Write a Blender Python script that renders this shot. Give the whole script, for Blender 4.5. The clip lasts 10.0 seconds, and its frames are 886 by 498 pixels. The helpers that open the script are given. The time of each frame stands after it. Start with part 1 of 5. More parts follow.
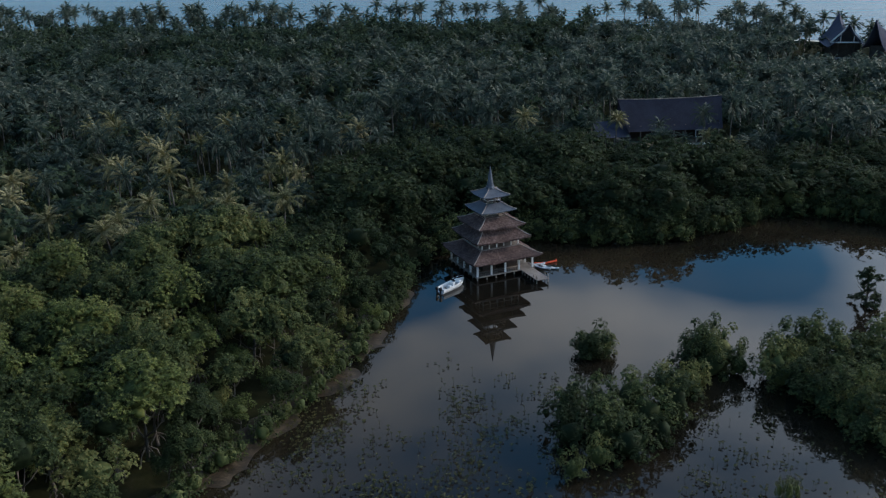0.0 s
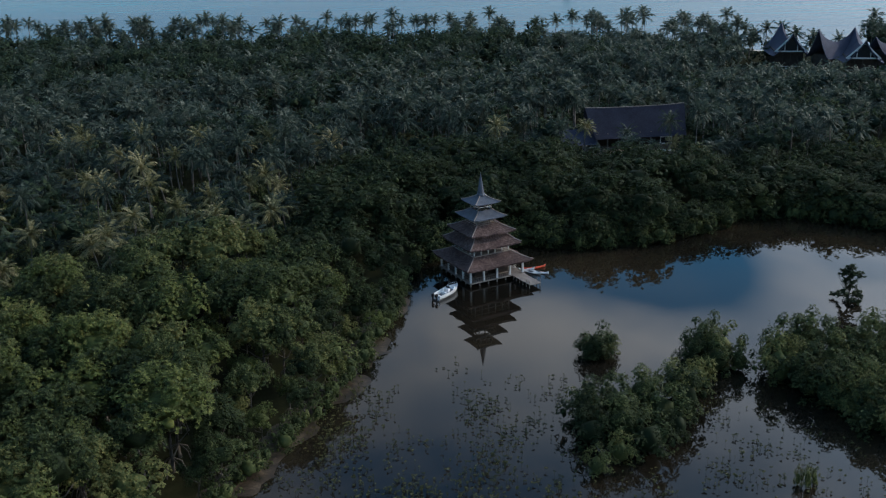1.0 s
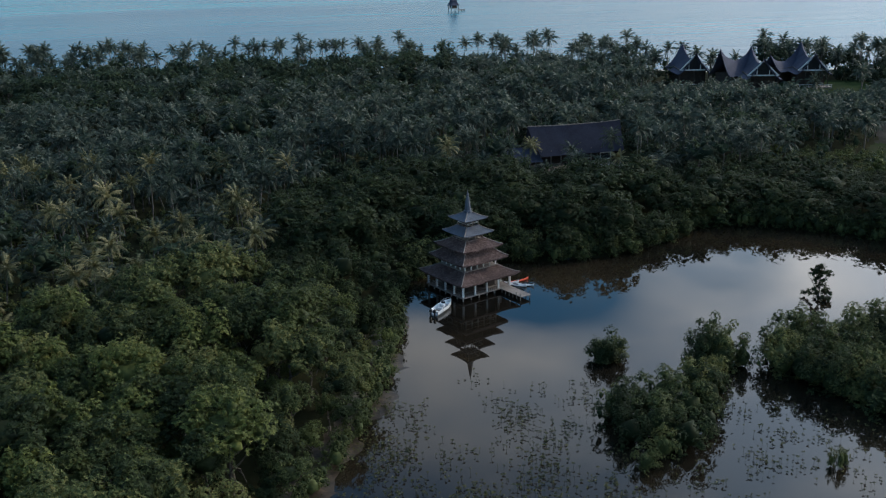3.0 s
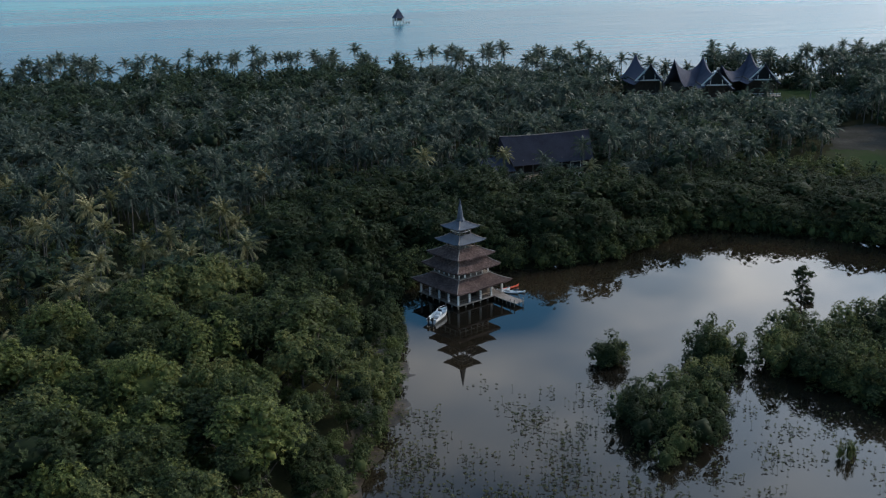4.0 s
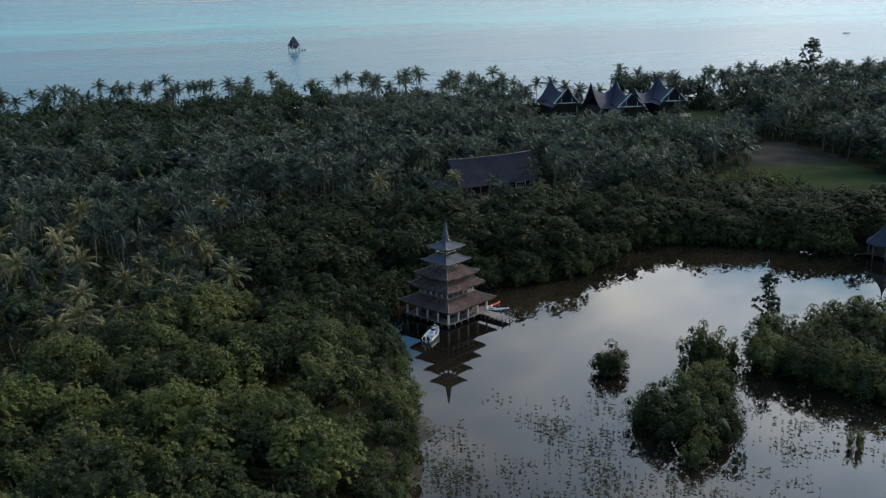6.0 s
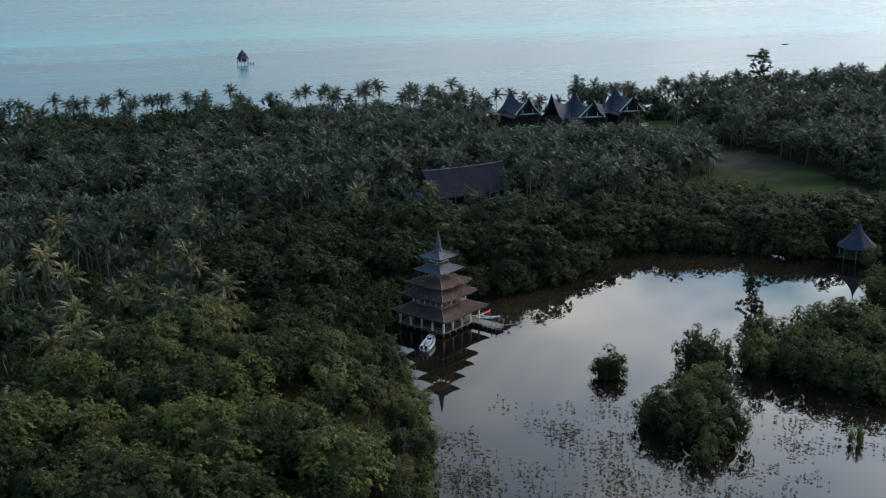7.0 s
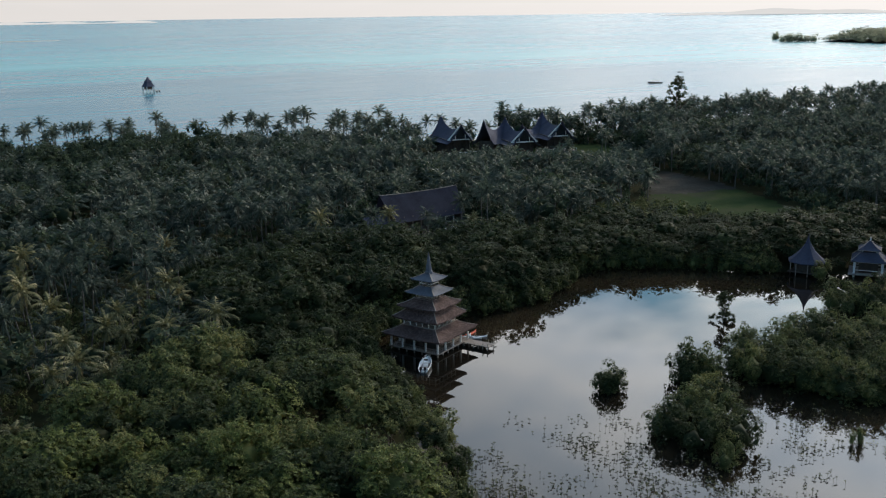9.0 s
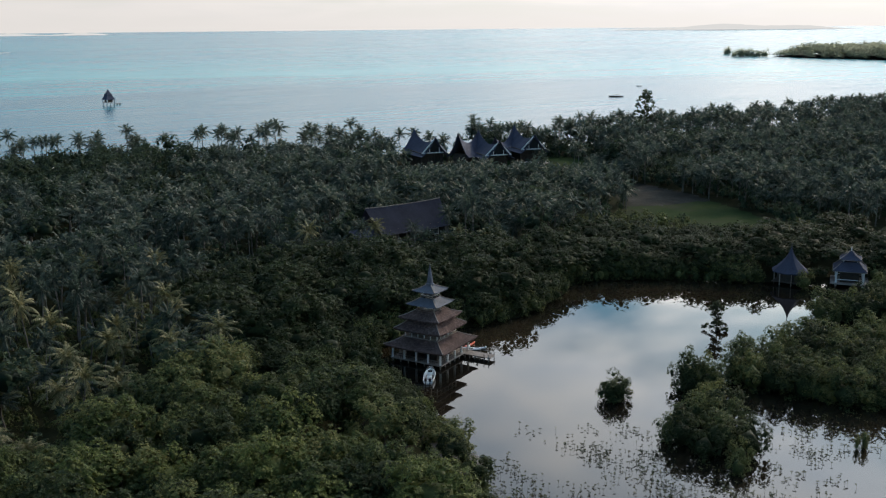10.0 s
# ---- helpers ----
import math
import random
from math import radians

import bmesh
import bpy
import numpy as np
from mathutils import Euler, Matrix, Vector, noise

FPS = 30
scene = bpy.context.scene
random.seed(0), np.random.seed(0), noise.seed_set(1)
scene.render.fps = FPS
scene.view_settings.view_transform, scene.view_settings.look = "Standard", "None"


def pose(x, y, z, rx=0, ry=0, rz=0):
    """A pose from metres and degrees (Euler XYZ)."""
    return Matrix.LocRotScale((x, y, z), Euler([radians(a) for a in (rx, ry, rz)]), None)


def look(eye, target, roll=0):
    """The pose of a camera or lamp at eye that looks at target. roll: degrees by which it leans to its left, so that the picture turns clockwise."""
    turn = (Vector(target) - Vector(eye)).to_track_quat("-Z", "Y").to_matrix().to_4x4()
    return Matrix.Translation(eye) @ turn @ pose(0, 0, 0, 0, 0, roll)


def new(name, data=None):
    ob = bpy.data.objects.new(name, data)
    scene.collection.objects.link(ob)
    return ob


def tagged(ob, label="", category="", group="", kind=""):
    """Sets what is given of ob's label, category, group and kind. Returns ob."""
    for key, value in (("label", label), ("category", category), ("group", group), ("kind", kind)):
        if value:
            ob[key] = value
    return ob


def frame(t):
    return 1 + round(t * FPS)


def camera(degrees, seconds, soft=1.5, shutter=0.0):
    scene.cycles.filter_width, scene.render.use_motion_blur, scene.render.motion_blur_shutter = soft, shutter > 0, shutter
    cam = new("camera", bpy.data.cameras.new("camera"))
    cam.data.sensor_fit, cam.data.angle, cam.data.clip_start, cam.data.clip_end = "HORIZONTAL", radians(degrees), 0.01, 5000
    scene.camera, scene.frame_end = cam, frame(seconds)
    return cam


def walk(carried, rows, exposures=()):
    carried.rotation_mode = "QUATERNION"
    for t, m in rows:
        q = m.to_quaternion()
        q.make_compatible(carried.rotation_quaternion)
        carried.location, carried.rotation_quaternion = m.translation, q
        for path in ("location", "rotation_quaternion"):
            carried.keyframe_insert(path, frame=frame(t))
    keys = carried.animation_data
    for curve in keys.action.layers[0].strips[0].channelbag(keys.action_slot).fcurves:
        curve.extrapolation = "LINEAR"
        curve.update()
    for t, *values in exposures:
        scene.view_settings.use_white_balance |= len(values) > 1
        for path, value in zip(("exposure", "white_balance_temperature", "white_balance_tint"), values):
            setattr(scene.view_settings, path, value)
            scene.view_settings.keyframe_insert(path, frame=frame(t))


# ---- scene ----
cam = camera(48.2, 10.0, 1.2)
PATH = [
    (0, (-4.541, 0.593, 62.186), (-4.605, 2.479, 61.524), -1.7),
    (0.5, (-9.768, -0.511, 62.256), (-9.765, 1.379, 61.602), -1.6),
    (1, (-15.112, -1.505, 62.381), (-15.039, 0.387, 61.738), -1.5),
    (1.5, (-20.408, -2.184, 62.514), (-20.268, -0.293, 61.88), -1.4),
    (2, (-25.825, -2.67, 62.597), (-25.618, -0.781, 61.973), -1.4),
    (2.5, (-31.121, -2.91, 62.656), (-30.852, -1.025, 62.042), -1.3),
    (3.8, (-44.867, -2.714, 62.935), (-44.435, -0.851, 62.348), -1.3),
    (4, (-46.922, -2.614, 62.96), (-46.465, -0.756, 62.377), -1.2),
    (4.5, (-51.892, -2.231, 63.056), (-51.376, -0.386, 62.483), -1.2),
    (5, (-56.98, -1.696, 63.138), (-56.403, 0.135, 62.577), -1.2),
    (5.5, (-61.859, -0.945, 63.222), (-61.224, 0.87, 62.672), -1.2),
    (6.8, (-74.348, 1.646, 63.47), (-73.568, 3.413, 62.951), -1.2),
    (7, (-76.223, 2.11, 63.486), (-75.421, 3.868, 62.97), -1.2),
    (7.5, (-80.799, 3.41, 63.502), (-79.946, 5.147, 62.997), -1.0),
    (8, (-85.424, 4.906, 63.522), (-84.518, 6.621, 63.03), -1.0),
    (8.5, (-89.791, 6.584, 63.54), (-88.838, 8.276, 63.06), -0.9),
    (9, (-94.082, 8.381, 63.569), (-93.081, 10.048, 63.102), -0.8),
    (9.5, (-98.227, 10.236, 63.652), (-97.183, 11.881, 63.197), -0.6),
    (10, (-102.391, 12.226, 63.703), (-101.308, 13.848, 63.261), -0.5),
]
walk(cam, [(t, look(eye, target, roll)) for t, eye, target, roll in PATH], [(0, -0.13, 5930, 10), (5, 0.0, 6300, 10), (10, 0.0, 6650, 10)])
FAR = 4900.0
SUN_AZ, SUN_EL = 74.0, 24.0

# ---- light ----
def wire(tree, a, b):
    tree.links.new(a, b)

def node(tree, kind, **values):
    n = tree.nodes.new(kind)
    for key, value in values.items():
        if key in n.inputs:
            n.inputs[key].default_value = value
    return n

def maths(tree, op, a, b=None, clamp=False):
    n = tree.nodes.new("ShaderNodeMath")
    n.operation, n.use_clamp = op, clamp
    for i, v in enumerate((a, b)):
        if v is None:
            continue
        if isinstance(v, (int, float)):
            n.inputs[i].default_value = v
        else:
            wire(tree, v, n.inputs[i])
    return n.outputs[0]

def ramp(tree, fac, stops):
    n = tree.nodes.new("ShaderNodeValToRGB")
    while len(n.color_ramp.elements) < len(stops):
        n.color_ramp.elements.new(0.5)
    for e, (p, c) in zip(n.color_ramp.elements, stops):
        e.position, e.color = p, (*c, 1) if len(c) == 3 else c
    if fac is not None:
        wire(tree, fac, n.inputs[0])
    return n.outputs[0]

def mixed(tree, fac, a, b, mode="MIX"):
    n = tree.nodes.new("ShaderNodeMix")
    n.data_type, n.blend_type = "RGBA", mode
    for sock, v in ((n.inputs[0], fac), (n.inputs[6], a), (n.inputs[7], b)):
        if isinstance(v, (int, float)):
            sock.default_value = v
        elif isinstance(v, tuple):
            sock.default_value = (*v, 1)
        else:
            wire(tree, v, sock)
    return n.outputs[2]

sun_dir = Vector((math.sin(radians(SUN_AZ)) * math.cos(radians(SUN_EL)), math.cos(radians(SUN_AZ)) * math.cos(radians(SUN_EL)), math.sin(radians(SUN_EL))))

def make_world():
    world = bpy.data.worlds.new("evening_sky")
    scene.world = world
    world.use_nodes = True
    t = world.node_tree
    t.nodes.clear()
    sky = t.nodes.new("ShaderNodeTexSky")
    sky.sky_type, sky.sun_disc = "NISHITA", False
    sky.sun_elevation, sky.sun_rotation = radians(SUN_EL), radians(SUN_AZ)
    sky.air_density, sky.dust_density, sky.ozone_density = 1.0, 1.0, 2.0
    way = t.nodes.new("ShaderNodeTexCoord").outputs["Generated"]
    sep = t.nodes.new("ShaderNodeSeparateXYZ")
    wire(t, way, sep.inputs[0])
    up = maths(t, "MAXIMUM", sep.outputs[2], 0.0)
    # cloud sheet seen in perspective
    div = maths(t, "ADD", up, 0.16)
    com = t.nodes.new("ShaderNodeCombineXYZ")
    wire(t, maths(t, "DIVIDE", sep.outputs[0], div), com.inputs[0])
    wire(t, maths(t, "DIVIDE", sep.outputs[1], div), com.inputs[1])
    com.inputs[2].default_value = 3.7
    big = node(t, "ShaderNodeTexNoise", Scale=1.15, Detail=5.0, Roughness=0.52, Distortion=0.3)
    wire(t, com.outputs[0], big.inputs["Vector"])
    shade = node(t, "ShaderNodeTexNoise", Scale=2.3, Detail=3.0, Roughness=0.5)
    wire(t, com.outputs[0], shade.inputs["Vector"])
    # brightness of cloud and haze rises towards the sun
    dot = t.nodes.new("ShaderNodeVectorMath")
    dot.operation = "DOT_PRODUCT"
    wire(t, way, dot.inputs[0])
    dot.inputs[1].default_value = sun_dir
    near = maths(t, "POWER", maths(t, "MAXIMUM", maths(t, "MULTIPLY_ADD", dot.outputs["Value"], 0.5), 0.0), 7.0)
    near_node = near.node.inputs[0].links[0].from_node.inputs[0].links[0].from_node
    near_node.inputs[2].default_value = 0.5
    amount = maths(t, "ADD", big.outputs[0], maths(t, "MULTIPLY", near, 0.26))
    # broad openings (below nought) and banks (above) in the cloud sheet: compass, elevation, half width, tallness, amount
    for az, el, wide, tall, much in SKY_FORMS:
        turned = t.nodes.new("ShaderNodeMapping")
        turned.inputs["Rotation"].default_value = (0, 0, radians(az))
        wire(t, way, turned.inputs[0])
        off = t.nodes.new("ShaderNodeMapping")
        off.inputs["Location"].default_value = (0, 0, -math.sin(radians(el)) * wide / tall)
        off.inputs["Scale"].default_value = (1, 0, wide / tall)
        wire(t, turned.outputs[0], off.inputs[0])
        size = t.nodes.new("ShaderNodeVectorMath")
        size.operation = "LENGTH"
        wire(t, off.outputs[0], size.inputs[0])
        soft = t.nodes.new("ShaderNodeMapRange")
        soft.interpolation_type = "SMOOTHERSTEP"
        soft.inputs["From Min"].default_value, soft.inputs["From Max"].default_value = math.sin(radians(wide)), 0.0
        soft.inputs["To Min"].default_value, soft.inputs["To Max"].default_value = 0.0, much
        wire(t, size.outputs["Value"], soft.inputs["Value"])
        amount = maths(t, "ADD", amount, soft.outputs[0])
    cover = ramp(t, amount, [(0.47, (0, 0, 0)), (0.64, (1, 1, 1))])
    cover = maths(t, "MULTIPLY", cover, ramp(t, up, [(0.42, (1, 1, 1)), (0.62, (0.4, 0.4, 0.4))]))
    bright = maths(t, "MULTIPLY_ADD", near, CLOUD_GAIN)
    bright.node.inputs[2].default_value = CLOUD_BASE
    cloud = mixed(t, ramp(t, shade.outputs[0], [(0.35, (0, 0, 0)), (0.65, (1, 1, 1))]), (0.50, 0.60, 0.72), (1.0, 0.99, 0.97))
    scaled = t.nodes.new("ShaderNodeVectorMath")
    scaled.operation = "SCALE"
    wire(t, cloud, scaled.inputs[0])
    wire(t, bright, scaled.inputs["Scale"])
    blue = t.nodes.new("ShaderNodeVectorMath")
    blue.operation = "SCALE"
    wire(t, mixed(t, 1.0, sky.outputs[0], (0.40, 0.85, 1.0), "MULTIPLY"), blue.inputs[0])
    blue.inputs["Scale"].default_value = SKY_STRENGTH
    both = mixed(t, cover, blue.outputs[0], scaled.outputs[0])
    haze_fac = ramp(t, up, [(0.0, (1, 1, 1)), (0.06, (0.84, 0.84, 0.84)), (0.20, (0, 0, 0))])
    haze = t.nodes.new("ShaderNodeVectorMath")
    haze.operation = "SCALE"
    haze.inputs[0].default_value = (1.0, 0.965, 0.945)
    hb = maths(t, "MULTIPLY_ADD", near, HAZE_GAIN)
    hb.node.inputs[2].default_value = HAZE_BASE
    wire(t, hb, haze.inputs["Scale"])
    final = mixed(t, haze_fac, both, haze.outputs[0])
    bg = t.nodes.new("ShaderNodeBackground")
    wire(t, final, bg.inputs[0])
    bg.inputs[1].default_value = 1.0
    out = t.nodes.new("ShaderNodeOutputWorld")
    wire(t, bg.outputs[0], out.inputs[0])

SKY_STRENGTH, CLOUD_BASE, CLOUD_GAIN, HAZE_BASE, HAZE_GAIN = 0.16, 0.68, 4.4, 0.74, 0.34
SKY_FORMS = [(-16, 11, 18, 7, -0.24), (20, 31, 9, 4.5, -0.11), (52, 33, 10, 5, -0.16), (15, 19.7, 9, 3.4, -0.22), (6, 33, 15, 6, -0.14), (-7, 22, 7, 3, -0.16), (44, 16.2, 3.6, 1.8, -0.07), (5, 22.8, 8, 2.2, 0.12), (38, 25, 15, 7, 0.2)]
make_world()
sun = new("sun", bpy.data.lights.new("sun", "SUN"))
sun.data.energy, sun.data.angle, sun.data.color = 1.9, radians(4), (1.0, 0.83, 0.64)
sun.matrix_world = look(sun_dir * 100, (0, 0, 0))

# ---- materials ----
def material(name, stops, rough=0.8, scale=1.0, fine=8.0, bump=0.2, metal=0.0, spec=0.3, island=0.0, objrand=0.0, stretch=(1, 1, 1), translucent=0.0, fine_amount=0.35, bump_scale=None):
    m = bpy.data.materials.new(name)
    m.use_nodes = True
    t = m.node_tree
    b = t.nodes["Principled BSDF"]
    geo = t.nodes.new("ShaderNodeNewGeometry")
    mapping = t.nodes.new("ShaderNodeMapping")
    mapping.inputs["Scale"].default_value = stretch
    wire(t, geo.outputs["Position"], mapping.inputs[0])
    n1 = node(t, "ShaderNodeTexNoise", Scale=scale, Detail=4.0, Roughness=0.6)
    n2 = node(t, "ShaderNodeTexNoise", Scale=fine, Detail=3.0, Roughness=0.6)
    for n in (n1, n2):
        wire(t, mapping.outputs[0], n.inputs["Vector"])
    fac = maths(t, "ADD", maths(t, "MULTIPLY", n1.outputs[0], 1.0 - fine_amount), maths(t, "MULTIPLY", n2.outputs[0], fine_amount))
    if island:
        fac = maths(t, "ADD", fac, maths(t, "MULTIPLY", maths(t, "SUBTRACT", geo.outputs["Random Per Island"], 0.5), island))
    if objrand:
        info = t.nodes.new("ShaderNodeObjectInfo")
        fac = maths(t, "ADD", fac, maths(t, "MULTIPLY", maths(t, "SUBTRACT", info.outputs["Random"], 0.5), objrand))
    col = ramp(t, fac, stops)
    wire(t, col, b.inputs["Base Color"])
    b.inputs["Roughness"].default_value = rough
    b.inputs["Metallic"].default_value = metal
    b.inputs["Specular IOR Level"].default_value = spec
    if bump:
        bp = t.nodes.new("ShaderNodeBump")
        bp.inputs["Strength"].default_value = bump
        bp.inputs["Distance"].default_value = 0.05
        wire(t, n2.outputs[0], bp.inputs["Height"])
        wire(t, bp.outputs[0], b.inputs["Normal"])
    if translucent:
        tr = t.nodes.new("ShaderNodeBsdfTranslucent")
        wire(t, col, tr.inputs[0])
        ms = t.nodes.new("ShaderNodeMixShader")
        ms.inputs[0].default_value = translucent
        wire(t, b.outputs[0], ms.inputs[1])
        wire(t, tr.outputs[0], ms.inputs[2])
        wire(t, ms.outputs[0], t.nodes["Material Output"].inputs[0])
    return m

def water_material(name, deep, shallow, rough, bump, bump_scale, stretch, ior, patch, reef=None):
    m = bpy.data.materials.new(name)
    m.use_nodes = True
    t = m.node_tree
    b = t.nodes["Principled BSDF"]
    geo = t.nodes.new("ShaderNodeNewGeometry")
    n1 = node(t, "ShaderNodeTexNoise", Scale=patch, Detail=3.0)
    mp = t.nodes.new("ShaderNodeMapping")
    mp.inputs["Scale"].default_value = stretch
    wire(t, geo.outputs["Position"], mp.inputs[0])
    wire(t, mp.outputs[0], n1.inputs["Vector"])
    colour = ramp(t, n1.outputs[0], [(0.38, deep), (0.62, shallow)])
    if reef:
        # reef flats: shallow turquoise water between the shore and the deep
        off = t.nodes.new("ShaderNodeVectorMath")
        off.operation = "DISTANCE"
        wire(t, geo.outputs["Position"], off.inputs[0])
        off.inputs[1].default_value = (40, 110, 0)
        far = maths(t, "DIVIDE", maths(t, "ADD", off.outputs["Value"], maths(t, "MULTIPLY", n1.outputs[0], 500.0)), 4000.0)
        colour = mixed(t, 0.75, colour, ramp(t, far, reef))
        # wind streaks and ripples
        lay = t.nodes.new("ShaderNodeMapping")
        lay.inputs["Scale"].default_value = (0.008, 0.09, 1)
        lay.inputs["Rotation"].default_value = (0, 0, radians(-12))
        wire(t, geo.outputs["Position"], lay.inputs[0])
        streak = node(t, "ShaderNodeTexNoise", Scale=1.0, Detail=5.0, Roughness=0.65)
        wire(t, lay.outputs[0], streak.inputs["Vector"])
        colour = mixed(t, 1.0, colour, ramp(t, streak.outputs[0], [(0.32, (0.66, 0.74, 0.80)), (0.68, (1.2, 1.16, 1.12))]), "MULTIPLY")
        wire(t, ramp(t, streak.outputs[0], [(0.3, (0.21, 0.21, 0.21)), (0.7, (0.27, 0.27, 0.27))]), b.inputs["Roughness"])
    wire(t, colour, b.inputs["Base Color"])
    b.inputs["IOR"].default_value = ior
    if not reef:
        b.inputs["Roughness"].default_value = rough
    n2 = node(t, "ShaderNodeTexNoise", Scale=bump_scale, Detail=3.0, Roughness=0.6)
    wire(t, mp.outputs[0], n2.inputs["Vector"])
    bp = t.nodes.new("ShaderNodeBump")
    bp.inputs["Strength"].default_value = bump
    bp.inputs["Distance"].default_value = 0.1
    wire(t, n2.outputs[0], bp.inputs["Height"])
    wire(t, bp.outputs[0], b.inputs["Normal"])
    return m

